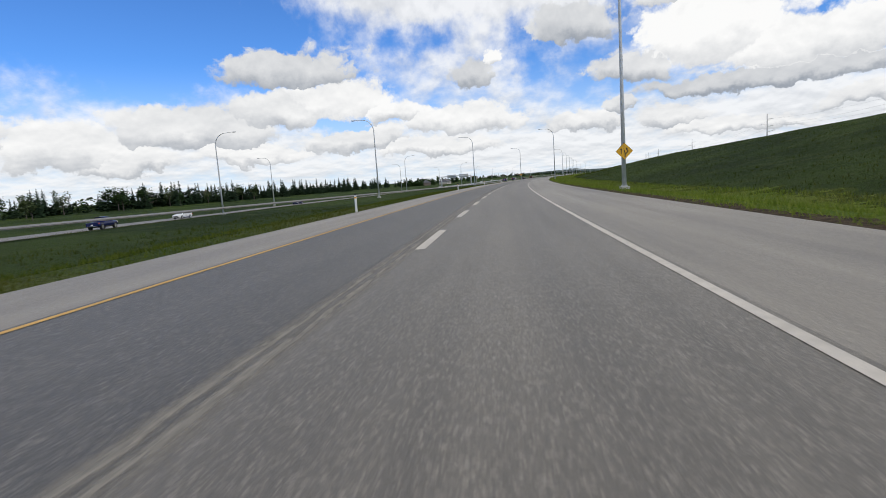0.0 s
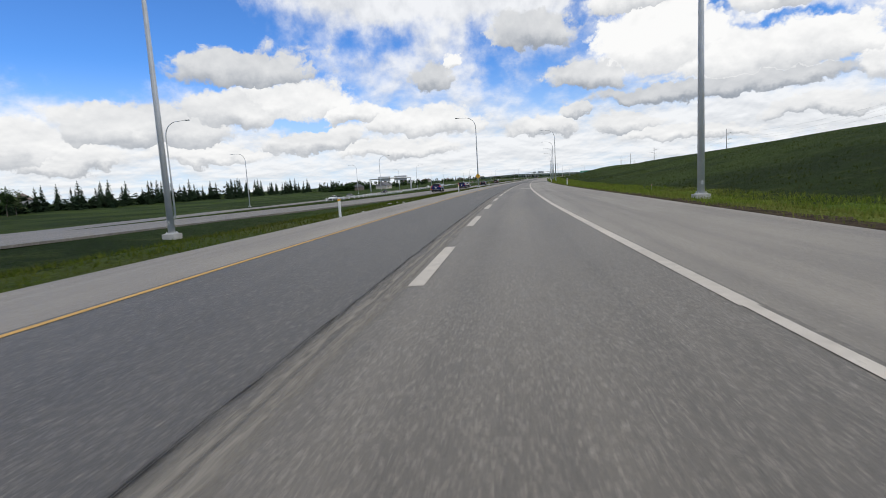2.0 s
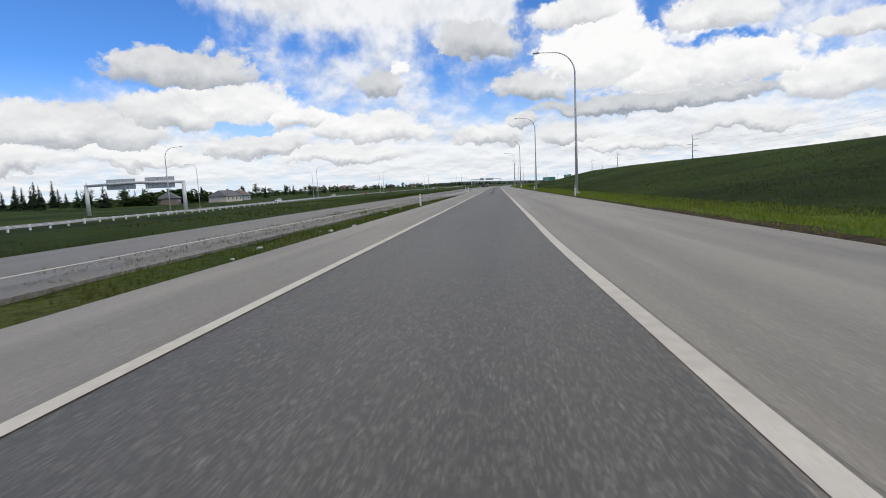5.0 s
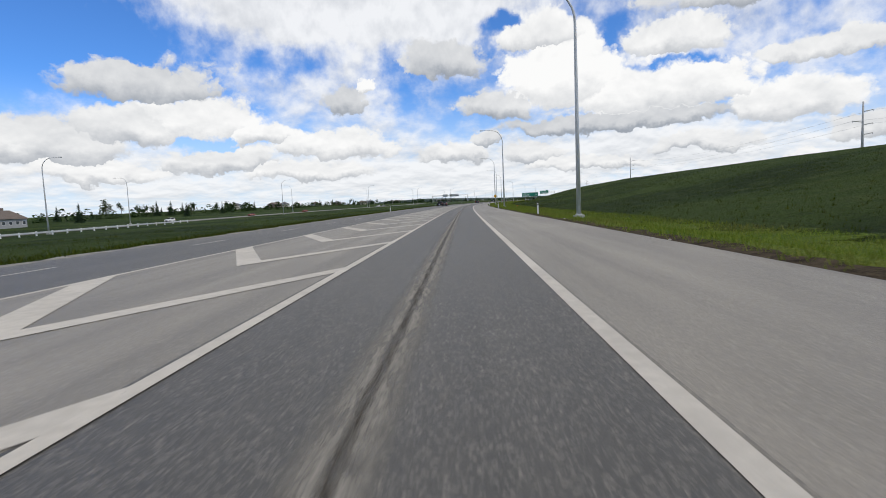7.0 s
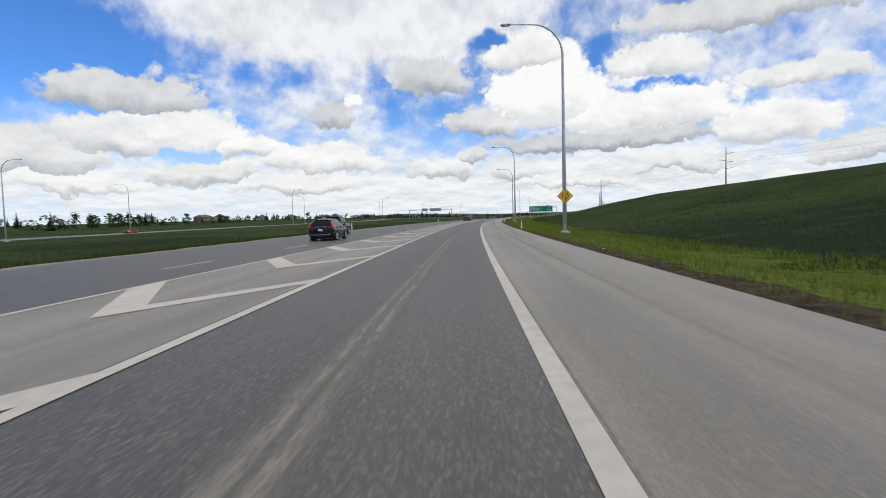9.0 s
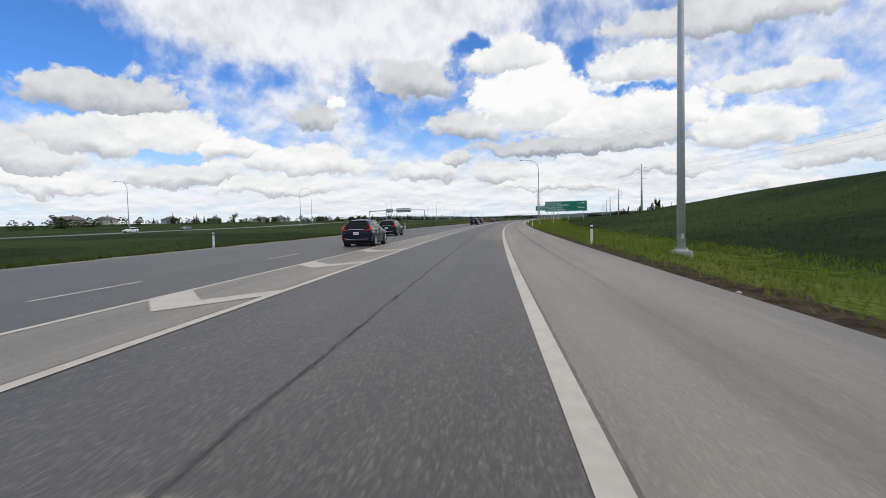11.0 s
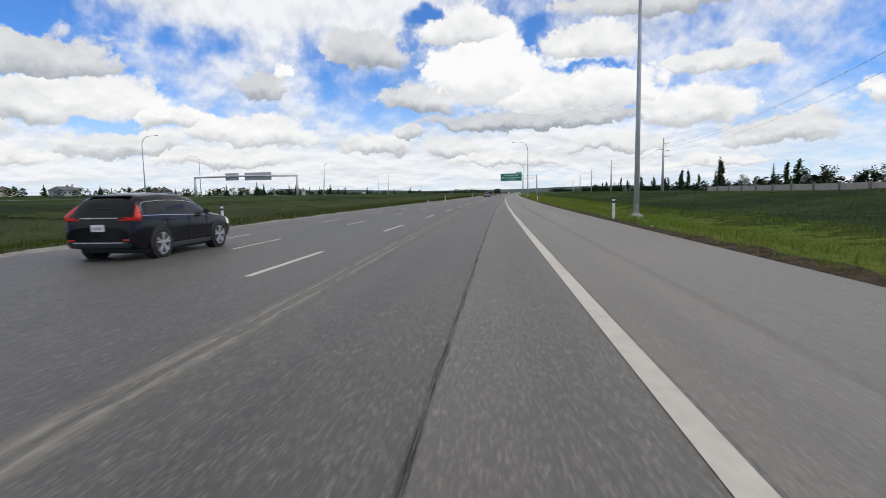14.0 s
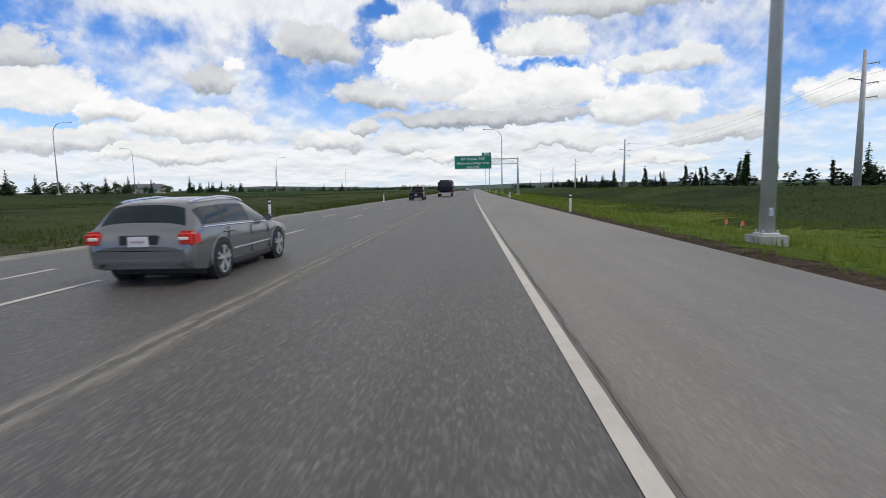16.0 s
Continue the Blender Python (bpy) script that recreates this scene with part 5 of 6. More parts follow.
        if chrome:
            pts = [side_point(ya + (yb - ya) * i / 14, 0.03, side) for i in range(15)]
            part("window_trim", tube(pts, 0.013, 6), CHROME, body, "bright window trim")
            if tail == "tall":
                pts = [side_point(ya, 0.03, side), side_point(ya - 0.07, 0.22, side), side_point(ya + 0.08, 0.60, side)] + [side_point(ya + 0.2 + (yb - ya - 0.5) * i / 12, 0.76, side) for i in range(13)]
                part("window_trim", tube(pts, 0.011, 6), CHROME, body, "bright window trim")
        for yw in wheels:
            wheel(root, side * (hwm - 0.080), yw, wr, side)
            pts = []
            for k in range(15):
                a = math.pi * (k - 0.6) / 12.8
                pts.append((side * (hwm - 0.012), yw + (wr + 0.062) * math.cos(a), wr + (wr + 0.062) * math.sin(a) * 0.98))
            part("wheel_arch", tube(pts, 0.022, 6), TRIM if tail == "tall" else mat, body, "wheel arch lip")
            # solid dark disc just proud of the body stands in for the arch's shade
            bm = tube([(side * (hwm - 0.25), yw, wr), (side * (hwm + 0.003), yw, wr)], wr + 0.045, 26)
            part("wheel_well", bm, TRIM, body, "dark disc standing in for wheel arch shade")
        zb = station(table, 0)[0]
        part("sill", box(0.06, wheels[1] - wheels[0] - 0.85, 0.12, (side * (hwm - 0.035), (wheels[0] + wheels[1]) / 2, zb + 0.05), 0.02), TRIM, body, "dark lower sill")
        mir = side_point(panes[-1][1] - 0.10, 0.10, side)
        part("mirror", box(0.20, 0.12, 0.14, (mir.x + side * 0.12, mir.y, mir.z + 0.06), 0.045, 2), mat if tail != "tall" else TRIM, body, "door mirror")
        for y in (panes[1][0] + 0.12 if len(panes) > 1 else -0.2, panes[0][0] + 0.70 if len(panes) > 1 else 0.6):
            zz = station(table, y)[1] - 0.10
            part("door_handle", box(0.035, 0.2, 0.035, (side * (hwm - 0.006), y, zz), 0.012), mat, body)
        for y in [p[1] + 0.05 for p in panes]:
            z0, z1 = station(table, y)[0] + 0.12, station(table, y)[1] - 0.02
            part("door_gap", box(0.012, 0.010, z1 - z0, (side * (hwm - 0.006), y, (z0 + z1) / 2)), TRIM, body)
        if tail != "tall":
            part("side_moulding", box(0.025, wheels[1] - wheels[0] - 0.9, 0.03, (side * (hwm - 0.003), (wheels[0] + wheels[1]) / 2, 0.45), 0.008), CHROME if chrome else mat, body, "bright side moulding")
        else:
            part("reflector", box(0.16, 0.03, 0.05, (side * hwm * 0.72, yt + 0.01, 0.50), 0.01), TAIL, body, "red bumper reflector")
        if rails:
            pts = [(side * (station(table, y)[4] * 0.92), y, station(table, y)[3] + 0.005 + 0.03 * math.sin(math.pi * (y + 1.75) / 2.05)) for y in (-1.74, -1.6, -1.2, -0.7, -0.2, 0.1, 0.29)]
            part("roof_rail", tube(pts, 0.018, 6), CHROME, body, "silver roof rail")
    zb = station(table, yt + 0.05)[0]
    if tail == "tall":
        part("bumper", box(hwm * 1.66, 0.12, 0.20, (0, yt + 0.03, zb + 0.06), 0.05, 2), TRIM, body, "black lower bumper")
        part("bumper_strip", box(hwm * 1.30, 0.02, 0.025, (0, yt - 0.035, zb + 0.08), 0.006), CHROME, body, "bright bumper strip")
        part("tailgate_strip", box(hwm * 1.0, 0.02, 0.03, (0, yt + 0.055, belt - 0.02), 0.008), CHROME, body, "bright tailgate strip")
    else:
        part("bumper", box(hwm * 1.80, 0.30, 0.26, (0, yt + 0.11, zb + 0.11), 0.11, 4), mat, body, "rear bumper")
        part("plate_recess", box(0.62, 0.02, 0.20, (0, yt + 0.015, belt - 0.17), 0.008), TRIM, body, "dark plate recess")
    if tail == "tall":
        part("roof_spoiler", box(station(table, rear[1])[4] * 1.7, 0.16, 0.03, (0, rear[1] - 0.01, station(table, rear[1])[3] + 0.035), 0.012), TRIM, body)
    part("wiper", box(0.42, 0.012, 0.015, (0.05, rear[0] + 0.005, station(table, rear[0])[3] + 0.05), 0.004), TRIM, body, "black rear wiper")
    zp = belt - 0.24 if tail == "tall" else belt - 0.17
    yp = yt - 0.005
    pl = part("number_plate", box(0.32, 0.02, 0.16, (0, yp, zp), 0.005), PLATE, body, "pale number plate")
    part("plate_bar", box(0.22, 0.006, 0.045, (0, yp - 0.012, zp)), PLATE_BARS, pl, "faded bar")
    part("grille", box(hwm * 1.1, 0.06, 0.18, (0, yn, 0.52), 0.03), TRIM, body)
    part("underbody", box(hwm * 1.7, (yn - yt) * 0.76, 0.14, (0, 0, station(table, 0)[0] - 0.01), 0.03), TRIM, body, "dark underside")
    return root


SUV_PANES = [(-1.88, -1.12, True), (-1.02, -0.16, True), (-0.08, 0.70, False)]
WAG_PANES = [(-1.80, -1.08, False), (-0.98, -0.10, False), (0.0, 0.78, False)]
PICK_PANES = [(-0.62, 0.20, True), (0.28, 1.02, False)]
car(place(872.6, -7.35), SUV, PAINT_NAVY, "dark navy compact SUV on the through lane", panes=SUV_PANES, wr=0.355)
car(place(975.0, -8.85), SUV, PAINT_BLACK, "black rounded crossover SUV on the through lane", panes=SUV_PANES, wr=0.36)
car(place(1109.0, -5.2), WAGON, PAINT_SILVER, "grey station wagon with red tail lamps", panes=WAG_PANES, rear=(-2.12, -1.92), front=(0.42, 1.14), wheels=(-1.33, 1.36), wr=0.325, tail="low", clear=True, rails=True)
car(place(786.3, -7.5), SUV, PAINT_NAVY, "dark navy compact SUV beside the gore chevrons", panes=SUV_PANES, wr=0.355)
car(place(804.6, -9.9), SUV, PAINT_BLACK, "black crossover SUV ahead in the outer through lane", panes=SUV_PANES, wr=0.36)
car(place(901.5, -8.6), SUV, PAINT_BLACK, "black crossover SUV in the outer through lane", panes=SUV_PANES, wr=0.36)
car(place(947.2, -8.8), SUV, PAINT_NAVY, "dark navy crossover SUV with bright window trim", panes=SUV_PANES, wr=0.36)
ZM = -0.25
car(place(231.3, -13.4, ZM), SUV, PAINT_BLUE, "deep blue SUV on the joining carriageway", panes=SUV_PANES, chrome=False)
car(place(256.6, -12.7, ZM), SUV, PAINT_BLUE, "deep blue SUV close behind an estate car", panes=SUV_PANES, chrome=False)
car(place(268.8, -13.7, ZM), WAGON, PAINT_NAVY, "dark blue-black estate on the joining carriageway", panes=WAG_PANES, rear=(-2.12, -1.92), front=(0.42, 1.14), wheels=(-1.33, 1.36), wr=0.33, tail="low")
car(place(308.0, -14.2, ZM), WAGON, PAINT_NAVY, "dark blue-black estate ahead on the joining carriageway", panes=WAG_PANES, rear=(-2.12, -1.92), front=(0.42, 1.14), wheels=(-1.33, 1.36), wr=0.33, tail="low")
car(place(339.0, -13.3, ZM), SUV, PAINT_BLACK, "black boxy SUV on the joining carriageway", panes=SUV_PANES, wr=0.37)
car(place(657.0, -10.0), SUV, PAINT_BLACK, "black SUV driving beside the gore", panes=SUV_PANES, wr=0.36)
car(place(668.0, -12.6), PICKUP, PAINT_BLACK, "black pickup driving in the far through lane", "pickup", panes=PICK_PANES, rear=(-0.80, -0.70), front=(0.76, 1.32), wheels=(-1.75, 1.75), wr=0.40)
car(place(1165.5, -7.0), PICKUP, PAINT_BLACK, "black pickup far ahead on the highway", "pickup", panes=PICK_PANES, rear=(-0.80, -0.70), front=(0.76, 1.32), wheels=(-1.75, 1.75), wr=0.40)


car(place(64, -52.5, ground_z(64, -52.5) + 0.15, 12), PICKUP, PAINT_BLUE, "bright blue pickup on the joining carriageway", "pickup", panes=PICK_PANES, rear=(-0.80, -0.70), front=(0.76, 1.32), wheels=(-1.75, 1.75), wr=0.40, chrome=False)


def far_cars():
    spots = [(92, -95, PAINT_WHITE, 180), (150, -100.5, PAINT_BLUE, 180), (300, -95, PAINT_WHITE, 180), (345, -101, PAINT_SILVER, 180), (395, -95, PAINT_BLACK, 180), (560, -95, PAINT_WHITE, 180), (655, -100.5, PAINT_WHITE, 180), (700, -95, PAINT_RED, 180), (755, -95, PAINT_RED, 180), (880, -95, PAINT_WHITE, 180), (910, -101, PAINT_SILVER, 180), (1090, -100.5, PAINT_BLACK, 180), (1105, -95, PAINT_BLACK, 180), (1300, -95, PAINT_WHITE, 180)]
    words = {PAINT_WHITE: "white", PAINT_BLUE: "blue", PAINT_SILVER: "silver", PAINT_BLACK: "black", PAINT_RED: "dull red"}
    first = {}
    for k, (s, u, mat, turn) in enumerate(spots):
        u = lerp(FAR_U, s) + u + 98
        m = place(s, u, ground_z(s, u) + 0.06, turn)
        if mat in first:
            copy_thing(first[mat], m)
        else:
            first[mat] = car(m, WAGON if k % 2 else SUV, mat, words[mat] + " car on the far carriageway", panes=WAG_PANES if k % 2 else SUV_PANES, rear=(-2.12, -1.92) if k % 2 else (-2.14, -1.84), front=(0.42, 1.14), wr=0.33, tail="low", group="cars on the far carriageway")
    # a loose queue far ahead
    for s, u, mat in [(1420, -4.8, PAINT_WHITE), (1455, -8.0, PAINT_BLACK), (1500, -4.8, PAINT_SILVER), (1560, -8.0, PAINT_BLACK)]:
        copy_thing(first[mat], place(s, u))


far_cars()


def truck(m):
    """A dark flatbed truck seen from behind, stacked with boxes under a tarpaulin."""
    root = new("truck")
    root.matrix_basis = m
    tagged(root, "dark loaded truck seen from behind", "truck")
    part("cab", box(2.4, 2.0, 2.2, (0, 4.2, 1.65), 0.18, 2), PAINT_NAVY, root)
    part("bed", box(2.5, 6.4, 0.25, (0, -0.3, 1.15), 0.03), TRIM, root)
    part("load", box(2.3, 5.6, 1.5, (0, -0.4, 2.0), 0.35, 3), TRIM, root, "dark tarpaulin load")
    part("tailgate", box(2.4, 0.1, 0.5, (0, -3.5, 1.40), 0.02), PAINT_NAVY, root)
    part("bumper_bar", box(2.3, 0.12, 0.15, (0, -3.45, 0.6), 0.02), STEEL, root)
    for side in (-1, 1):
        part("tail_lamp", box(0.3, 0.06, 0.14, (side * 0.95, -3.54, 0.85), 0.01), TAIL, root, "red tail lamp")
        for y in (-2.2, -1.1, 3.9):
            wheel(root, side * 1.05, y, 0.5, side)
    return root


truck(place(1192.0, -4.9))


# ---- trees, houses ----
BARK = material("bark", (0.10, 0.085, 0.07), 0.95, vary=0.3, scale=3, fine=20, bump=0.5)
NEEDLES = material("dark_spruce_needles", (0.020, 0.038, 0.018), 0.9, vary=0.45, scale=0.8, fine=6, spec=0.1)
LEAVES = material("green_leaves", (0.040, 0.075, 0.020), 0.85, vary=0.45, scale=0.8, fine=6, spec=0.15)
LEAVES_LIGHT = material("light_green_leaves", (0.085, 0.115, 0.045), 0.85, vary=0.4, scale=0.8, fine=6, spec=0.15)


def clumps(points, size, rng, flat=0.6):
    """Many small crossing leaf clumps round the given points."""
    v, f = [], []
    for p in points:
        for _ in range(2):
            a = rng.uniform(0, 2 * math.pi)
            d = Vector((math.cos(a), math.sin(a), rng.uniform(-0.6, 0.6))).normalized()
            e = Vector((-math.sin(a), math.cos(a), rng.uniform(-flat, flat))).normalized()
            q = size * rng.uniform(0.6, 1.4)
            b = len(v)
            c = Vector(p)
            v += [tuple(c - d * q), tuple(c + e * q * 0.6), tuple(c + d * q * rng.uniform(0.7, 1.2)), tuple(c - e * q * 0.6)]
            f.append((b, b + 1, b + 2, b + 3))
    return v, f


def conifer(m, height, seed, label, group):
    rng = random.Random(seed)
    root = new("conifer_tree")
    root.matrix_basis = m
    tagged(root, label, "tree", group)
    part("trunk", tube([(0, 0, -0.4), (0.05, 0, height * 0.5), (0, 0, height * 0.97)], [height * 0.022, height * 0.014, 0.02], 7), BARK, root)
    v, f = [], []
    tiers = int(height * 1.5)
    for k in range(tiers):
        t = k / tiers
        z = height * (0.08 + 0.9 * t)
        r = height * 0.29 * (1 - t) ** 0.85 * rng.uniform(0.75, 1.15) + 0.1
        n = max(5, int(11 * (1 - t)))
        for j in range(n):
            a = 2 * math.pi * (j + rng.random()) / n
            rr = r * rng.uniform(0.7, 1.15)
            c, s = math.cos(a), math.sin(a)
            wd = rr * 0.30 + 0.05
            droop = rr * rng.uniform(0.25, 0.5)
            b = len(v)
            v += [(0, 0, z + 0.25), (c * rr * 0.6 - s * wd, s * rr * 0.6 + c * wd, z - droop * 0.4), (c * rr, s * rr, z - droop), (c * rr * 0.6 + s * wd, s * rr * 0.6 - c * wd, z - droop * 0.4)]
            f.append((b, b + 1, b + 2, b + 3))
    part("crown", mesh_of("crown", v, f, NEEDLES), None, root)
    return root


def broadleaf(m, height, spread, seed, label, group, mat, low=0.25):
    rng = random.Random(seed)
    root = new("broadleaf_tree")
    root.matrix_basis = m
    tagged(root, label, "tree", group)
    part("trunk", tube([(0, 0, -0.4), (0.1, 0.05, height * 0.3), (0, 0.1, height * 0.62)], [height * 0.026, height * 0.02, height * 0.008], 7), BARK, root)
    pts = []
    for k in range(7):
        a = rng.uniform(0, 6.28)
        z0 = height * rng.uniform(low, 0.5)
        z1 = height * (rng.uniform(0.45, 0.95) if low > 0.2 else 0.12 + 0.84 * k / 6)
        r = spread * rng.uniform(0.3, 0.8)
        end = (r * math.cos(a), r * math.sin(a), z1)
        part("limb", tube([(0, 0, z0), (end[0] * 0.5, end[1] * 0.5, (z0 + z1) / 2 + 0.3), end], [height * 0.012, height * 0.008, 0.02], 5), BARK, root)
        for _ in range(46):
            pts.append((end[0] + rng.gauss(0, spread * 0.24), end[1] + rng.gauss(0, spread * 0.24), end[2] + rng.gauss(0, height * 0.10)))
    v, f = clumps(pts, height * 0.055, rng)
    part("crown", mesh_of("crown", v, f, mat), None, root)
    return root


rng = random.Random(77)
base_c = [conifer(place(300, -215, ground_z(300, -215)), 12.0, 1, "dark green spruce in a far tree row", "far tree row"), conifer(place(312, -222, ground_z(312, -222)), 12.0, 2, "dark green spruce in a far tree row", "far tree row"), conifer(place(322, -212, ground_z(322, -212)), 12.0, 3, "dark green spruce in a far tree row", "far tree row")]
base_b = [broadleaf(place(215, -205, ground_z(215, -205)), 10.0, 3.6, 4, "rounded green broadleaf tree in the distance", "far broadleaf trees", LEAVES), broadleaf(place(228, -208, ground_z(228, -208)), 10.0, 3.2, 5, "rounded green broadleaf tree in the distance", "far broadleaf trees", LEAVES), broadleaf(place(242, -208, ground_z(242, -208)), 10.0, 3.4, 6, "pale green broadleaf tree in the distance", "far broadleaf trees", LEAVES_LIGHT)]
base_p = [broadleaf(place(1215, 92, ground_z(1215, 92)), 12.0, 1.3, 7, "narrow dark poplar behind the fence", "poplars by the fence", LEAVES, 0.1), broadleaf(place(1228, 96, ground_z(1228, 96)), 12.0, 1.5, 8, "narrow dark poplar behind the fence", "poplars by the fence", LEAVES, 0.1)]


def plant(src, s, u, size):
    m = place(s, u, ground_z(s, u), rng.uniform(0, 360)) @ Matrix.Diagonal((size * rng.uniform(0.85, 1.15), size * rng.uniform(0.85, 1.15), size, 1))
    ob = copy_thing(src, Matrix.Identity(4))
    ob.matrix_basis = m
    return ob


for k in range(170):
    s = rng.uniform(40, 620)
    plant(rng.choice(base_c), s, -196 - 0.05 * s + rng.gauss(0, 9), rng.uniform(0.6, 1.2))
for k in range(26):
    s = rng.uniform(60, 330)
    plant(rng.choice(base_b), s, -190 + rng.gauss(0, 10), rng.uniform(0.6, 1.0))
for k in range(24):
    s = 560 + rng.uniform(0, 260)
    plant(rng.choice(base_c + base_b), s, -190 + rng.gauss(0, 18), rng.uniform(0.45, 0.95))
for k in range(60):
    s = rng.uniform(820, 1700)
    plant(rng.choice(base_c + base_b), s, -205 - rng.uniform(0, 120), rng.uniform(0.4, 0.85))
for k in range(26):
    s = rng.uniform(1150, 1700)
    plant(rng.choice(base_c), s, -120 - rng.uniform(0, 60), rng.uniform(0.3, 0.8))
# right of the road, behind the fence and on the skyline
for k in range(44):
    s = rng.uniform(1160, 1800)
    plant(rng.choice(base_p + base_p + base_c), s, 92 + rng.uniform(0, 26) + (s - 1160) * 0.01, rng.uniform(0.45, 1.0))
for k in range(26):
    s = rng.uniform(1050, 1260)
    plant(rng.choice(base_b), s, 100 + rng.uniform(0, 30), rng.uniform(0.45, 0.85))
for k in range(22):
    s = rng.uniform(1500, 2300)
    plant(rng.choice(base_c), s, rng.uniform(60, 240), rng.uniform(0.5, 0.9))
for s, u, size in [(905, 118, 0.35), (930, 120, 0.4), (938, 121, 0.36), (962, 122, 0.38), (1000, 125, 0.42), (1008, 124, 0.5)]:
    plant(base_c[0], s, u, size)

SIDING = [material("cream_siding", (0.55, 0.50, 0.42), 0.8, vary=0.08, scale=0.5, fine=6), material("grey_siding", (0.36, 0.36, 0.36), 0.8, vary=0.08, scale=0.5, fine=6), material("brown_siding", (0.20, 0.16, 0.13), 0.8, vary=0.1, scale=0.5, fine=6)]
ROOF = [material("grey_shingles", (0.13, 0.13, 0.135), 0.9, vary=0.2, scale=1.5, fine=9), material("brown_shingles", (0.15, 0.12, 0.10), 0.9, vary=0.2, scale=1.5, fine=9)]
WINDOW_GLASS = material("window_glass", (0.05, 0.06, 0.07), 0.08, vary=0.2, spec=0.8)


def house(m, wx, wy, wall_h, roof_h, k, label):
    root = new("house")
    root.matrix_basis = m
    tagged(root, label, "house", "far houses")
    part("wall", box(wx, wy, wall_h + 1.0, (0, 0, wall_h / 2 - 0.5), 0.02), SIDING[k % 3], root)
    bm = bmesh.new()
    ex, ey = wx / 2 + 0.6, wy / 2 + 0.6
    lo = [bm.verts.new(p) for p in ((-ex, -ey, wall_h), (ex, -ey, wall_h), (ex, ey, wall_h), (-ex, ey, wall_h))]
    hi = [bm.verts.new(p) for p in ((-ex + wx * 0.12, 0, wall_h + roof_h), (ex - wx * 0.12, 0, wall_h + roof_h))]
    for q in ((lo[0], lo[1], hi[1], hi[0]), (lo[2], lo[3], hi[0], hi[1]), (lo[1], lo[2], hi[1]), (lo[3], lo[0], hi[0]), lo[::-1]):
        bm.faces.new(q)
    roof = part("roof", bm, ROOF[k % 2], root)
    part("chimney", box(0.8, 0.8, 1.6, (wx * 0.2, 0.6, wall_h + roof_h), 0.02), SIDING[2], roof)
    for face in (-1, 1):
        for i in range(4):
            x = -wx / 2 + wx * (i + 0.5) / 4
            fr = part("window", box(1.7, 0.08, 1.3, (0, 0, 0), 0.01), POST_WHITE, root, "white window frame", Matrix.Translation((x, face * (wy / 2 + 0.03), wall_h * 0.55)))
            part("pane", box(1.5, 0.09, 1.1, (0, 0, 0)), WINDOW_GLASS, fr, "dark pane")
    part("door", box(1.0, 0.08, 2.1, (wx * 0.03, wy / 2 + 0.035, 1.05), 0.01), SIDING[2], root)
    return root


for k, (s, u, wx, wy, hh, rh) in enumerate([(625, -150, 17, 10, 3.0, 3.2), (652, -158, 14, 9, 3.0, 3.0), (600, -165, 13, 9, 3.2, 3.0), (980, -215, 14, 9, 5.2, 2.6), (1010, -230, 12, 9, 5.4, 2.6), (1045, -212, 15, 9, 5.0, 2.8), (1085, -222, 12, 9, 5.2, 2.6), (1120, -205, 16, 10, 4.2, 2.8), (1160, -198, 14, 9, 4.6, 2.8), (1195, -182, 15, 10, 4.2, 2.6), (1240, -188, 13, 9, 4.6, 2.8), (1290, -172, 16, 10, 3.8, 2.8), (1330, -190, 14, 9, 4.6, 2.8), (420, -235, 15, 9, 4.6, 4.0), (360, -240, 13, 9, 4.6, 3.8), (1120, 108, 12, 9, 2.6, 2.8), (1195, 120, 14, 9, 2.4, 3.0), (1260, 130, 12, 9, 2.6, 2.6)]):
    u = u * 1.35 if u < -170 else u
    hh, rh = (hh * 0.66, rh * 0.85) if u < -200 and s > 900 else (hh, rh)
    house(place(s, u, ground_z(s, u), 90 + 13 * (k % 5)), wx, wy, hh, rh, k, ("cream", "grey", "brown")[k % 3] + " house with a shingled roof in the distance")
house(place(1400, -190, ground_z(1400, -190), 5), 24, 12, 3.4, 2.2, 0, "long cream bungalow with a shallow roof in the distance")

# hazy far hills
HILL = material("far_wooded_hills", (0.055, 0.085, 0.075), 0.95, vary=0.3, scale=0.004, fine=0.03)


def far_hill(name, s, u0, u1, h, seed):
    v, f = [], []
    n = 60
    for i in range(n + 1):
        u = u0 + (u1 - u0) * i / n
        z = h * (0.45 + 0.55 * noise.noise(Vector((u * 0.0022, seed, 0.3))) + 0.12 * noise.noise(Vector((u * 0.012, seed, 0.7)))) * math.sin(math.pi * i / n) ** 0.4
        x, y, _ = P(s, 0)
        v += [(x + u, y, -4.0), (x + u, y + 90, max(0.0, z)), (x + u, y + 500, -4.0)]
    for i in range(n):
        for j in range(2):
            k = i * 3 + j
            f.append((k, k + 3, k + 4, k + 1))
    tagged(new(name, mesh_of(name, v, f, HILL, smooth=True)), "hazy wooded hills on the horizon", "hills", kind="structure")


far_hill("backdrop_hills", 2900, -2600, 2600, 27, 3.0)


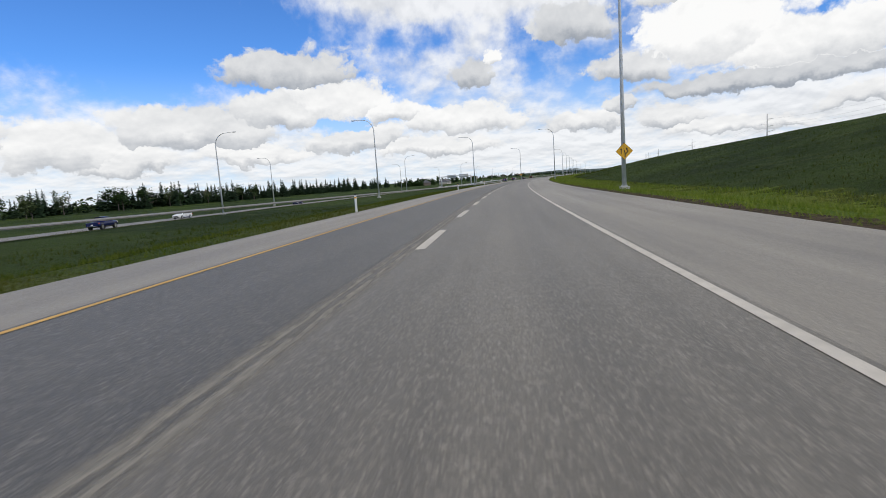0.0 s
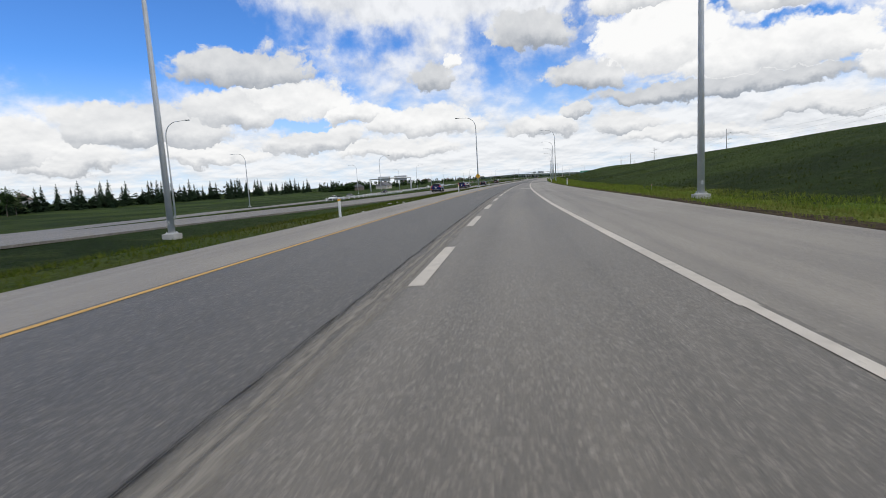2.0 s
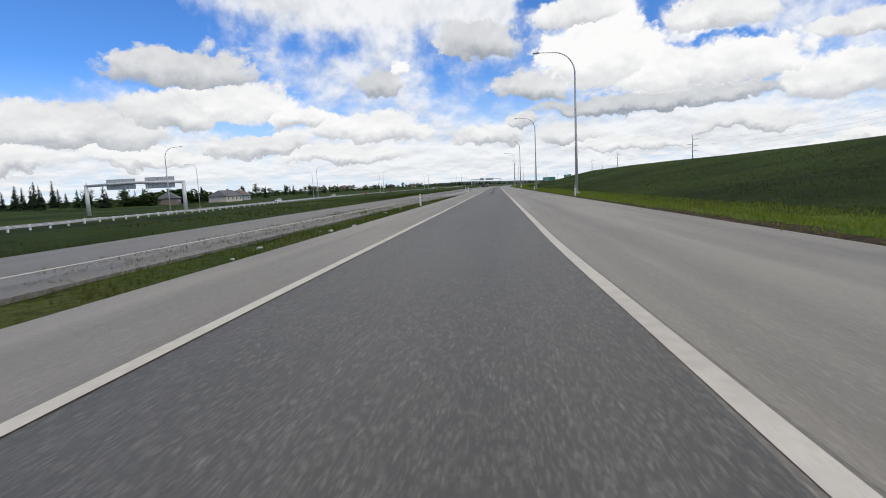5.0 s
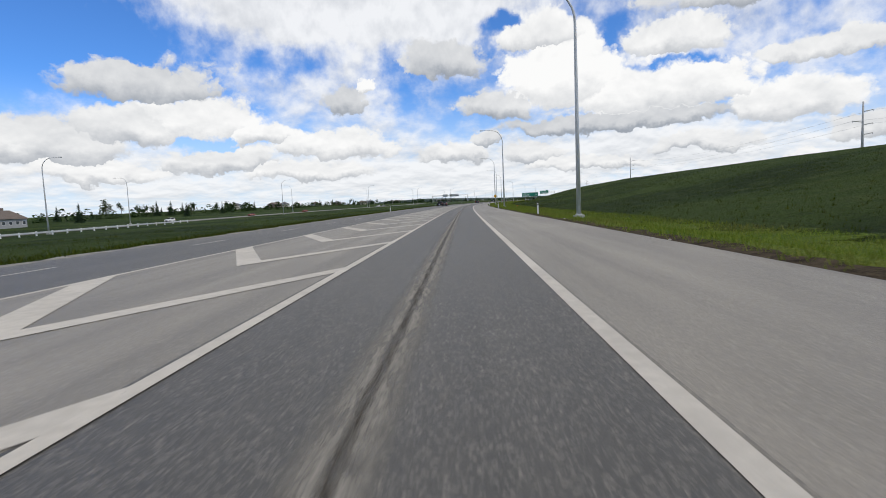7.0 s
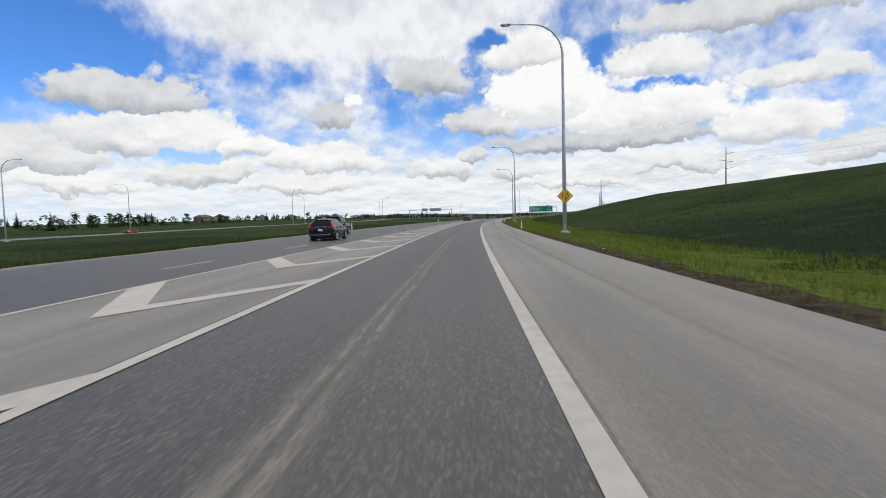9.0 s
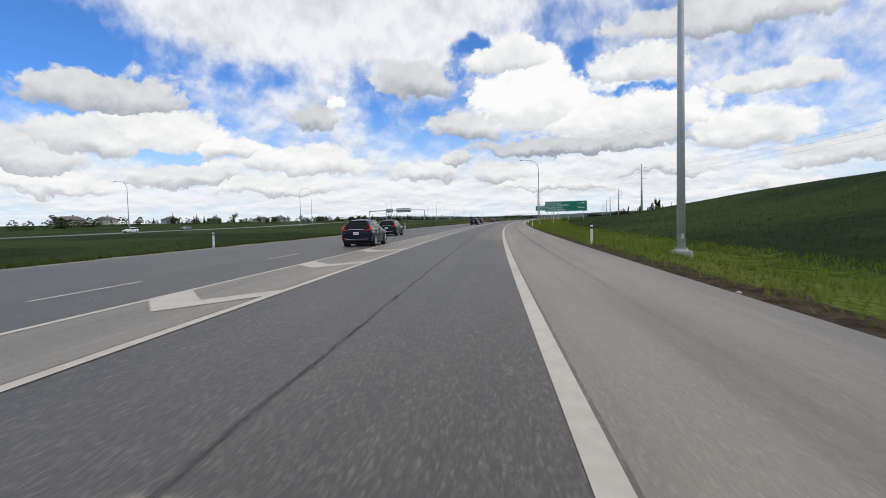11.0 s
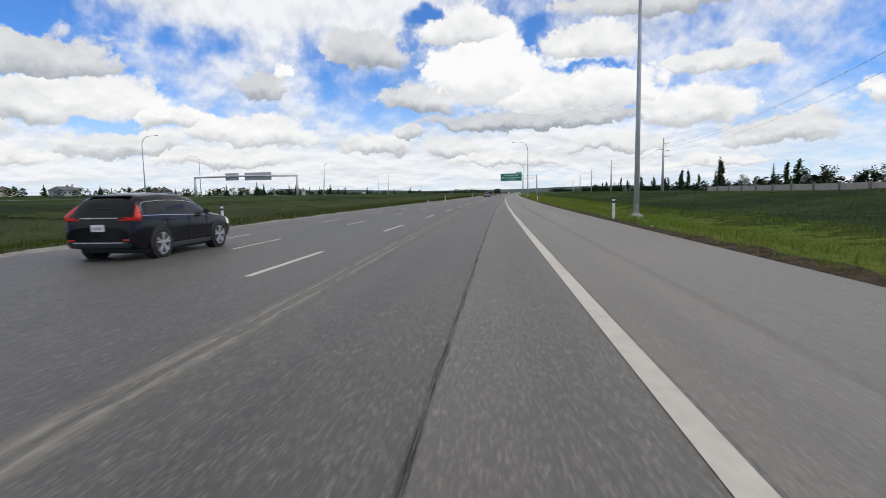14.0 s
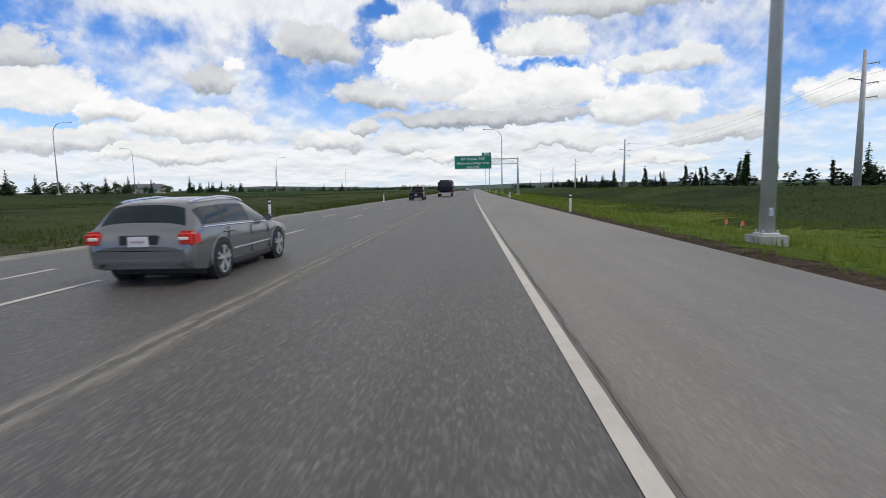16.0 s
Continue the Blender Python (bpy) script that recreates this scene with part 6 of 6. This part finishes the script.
def far_woods(name, label, rows, count, seed, mat, leaf=0.20):
    """An uneven belt of bushes and tree tops too far off to tell apart: s0, s1, u0, u1, tallest."""
    rng = random.Random(seed)
    v, f = [], []
    for s0, s1, u0, u1, tall in rows:
        for k in range(count):
            q = rng.random()
            s, u = s0 + (s1 - s0) * q, u0 + (u1 - u0) * q + rng.gauss(0, 5)
            h = tall * (0.45 + 0.55 * rng.random()) * (0.55 + 0.9 * abs(noise.noise(Vector((s * 0.02, seed, 0.0)))))
            r = h * rng.uniform(0.28, 0.42)
            z0 = ground_z(s, u)
            pts = []
            for _ in range(38):
                a, b = rng.uniform(0, 6.283), rng.random()
                w0 = r * math.sin(math.pi * min(0.98, 0.12 + 0.86 * b)) ** 0.7
                pts.append(P(s + w0 * math.cos(a), u + w0 * math.sin(a), z0 + h * b))
            cv, cf = clumps(pts, leaf * h ** 0.8, rng)
            n0 = len(v)
            v += cv
            f += [tuple(i + n0 for i in q4) for q4 in cf]
    tagged(new(name, mesh_of(name, v, f, mat)), label, "woods", kind="stuff")


far_woods("far_woods", "dark green belt of trees and bushes in the distance", [(560, 1000, -186, -215, 7.5), (585, 640, -172, -178, 9.0), (1000, 1420, -230, -215, 8.0), (1300, 1800, -170, -120, 7.0), (1700, 2300, -110, -60, 8.0), (60, 420, -206, -222, 7.0)], 170, 5, LEAVES)
far_woods("far_woods", "dark continuous belt of conifers beyond the far carriageway", [(20, 470, -196, -214, 10.5)], 300, 9, NEEDLES, 0.20)
far_woods("far_woods", "dark tree belt behind the board fence", [(1090, 1500, 104, 112, 8.0), (1480, 2000, 95, 120, 10.0), (1900, 2500, 60, 140, 9.0)], 130, 6, NEEDLES)


# ---- grass blades ----
def grass_blades(name, dim=1.0):
    m = bpy.data.materials.new(name)
    m.use_nodes = True
    n = Nodes(m.node_tree)
    r = n.add("ShaderNodeNewGeometry").outputs["Random Per Island"]
    co = n.add("ShaderNodeTexCoord").outputs["Object"]
    big = n.noise(co, 0.12, 4.0, 0.6)
    a = n.mix(r, tuple(c * dim for c in (0.100, 0.165, 0.018)) + (1,), tuple(c * dim for c in (0.235, 0.275, 0.050)) + (1,))
    b = n.mix(n.ramp(big, 0.45, 0.7, 0.0, 0.65), a, n.mix(r, tuple(c * dim for c in (0.10, 0.10, 0.02)) + (1,), tuple(c * dim for c in (0.24, 0.21, 0.09)) + (1,)))
    d = n.add("ShaderNodeBsdfDiffuse", {0: b}).outputs[0]
    t = n.add("ShaderNodeBsdfTranslucent", {0: b}).outputs[0]
    n.add("ShaderNodeOutputMaterial", {0: n.add("ShaderNodeMixShader", {0: 0.35, 1: d, 2: t}).outputs[0]})
    return m


BLADES = grass_blades("grass_blades")
BLADES_MEDIAN = grass_blades("median_grass_blades", 0.50)
BLADES_SLOPE = grass_blades("slope_grass_blades", 0.36)


def grass_field(name, label, s0, s1, u_of, count, height, seed, mat=None, wide=1.0):
    """Loose tufts of three blades each, thicker towards the rim."""
    r = np.random.RandomState(seed)
    v, f = [], []
    for k in range(count):
        s = s0 + (s1 - s0) * r.rand()
        u = u_of(s, r.rand())
        x, y, z = P(s, u, ground_z(s, u))
        h = height * (0.5 + 0.9 * r.rand())
        for j in range(3):
            a = r.rand() * 6.283
            wd = wide * (0.012 + 0.016 * r.rand())
            dx, dy = math.cos(a), math.sin(a)
            ox, oy = x + 0.12 * r.randn(), y + 0.12 * r.randn()
            lean = h * (0.2 + 0.8 * r.rand())
            b = len(v)
            v += [(ox - dy * wd, oy + dx * wd, z - 0.03), (ox + dy * wd, oy - dx * wd, z - 0.03), (ox + dx * lean, oy + dy * lean, z + h)]
            f.append((b, b + 1, b + 2))
    tagged(new(name, mesh_of(name, v, f, mat or BLADES)), label, "grass", kind="stuff")


grass_field("verge_tufts", "tufts of tall yellow-green grass on the verge", -5, 1330, lambda s, q: lerp(EDGE_R, s) + 0.38 + (0.8 + lerp(VERGE_WIDE, s)) * q ** 1.2, 150000, 0.21, 1)
grass_field("median_tufts", "tufts of rough green grass on the median", -5, 420, lambda s, q: lerp(EDGE_L, s) - 0.3 - 4.5 * q ** 1.2, 26000, 0.14, 2, BLADES_MEDIAN)
grass_field("left_tufts", "tufts of rough green grass beside the through lanes", 430, 1330, lambda s, q: lerp(MAIN_L, s) - 1.0 - 6 * q ** 1.2, 30000, 0.20, 3, BLADES_SLOPE, 1.2)
grass_field("slope_tufts", "short rough green grass on the roadside slope", 0, 1330, lambda s, q: lerp(EDGE_R, s) + 0.5 + lerp(VERGE_WIDE, s) + 30 * q ** 1.3, 34000, 0.17, 4, BLADES_SLOPE, 1.3)
grass_field("median_far_tufts", "short rough green grass across the median", 0, 1330, lambda s, q: (edge_left(s) - 5.5 - 20 * q ** 1.2) if s > 430 else (lerp(MAIN_L, s) - 0.6 - 14 * q if s > 60 else -11.5 - 12 * q), 24000, 0.16, 5, BLADES_SLOPE, 1.3)


# ---- the whole place at its model scale ----
for ob in [o for o in scene.objects if o.parent is None and o.type in {"MESH", "EMPTY", "CURVE", "FONT"}]:
    ob.matrix_basis = Matrix.Scale(MODEL, 4) @ ob.matrix_basis
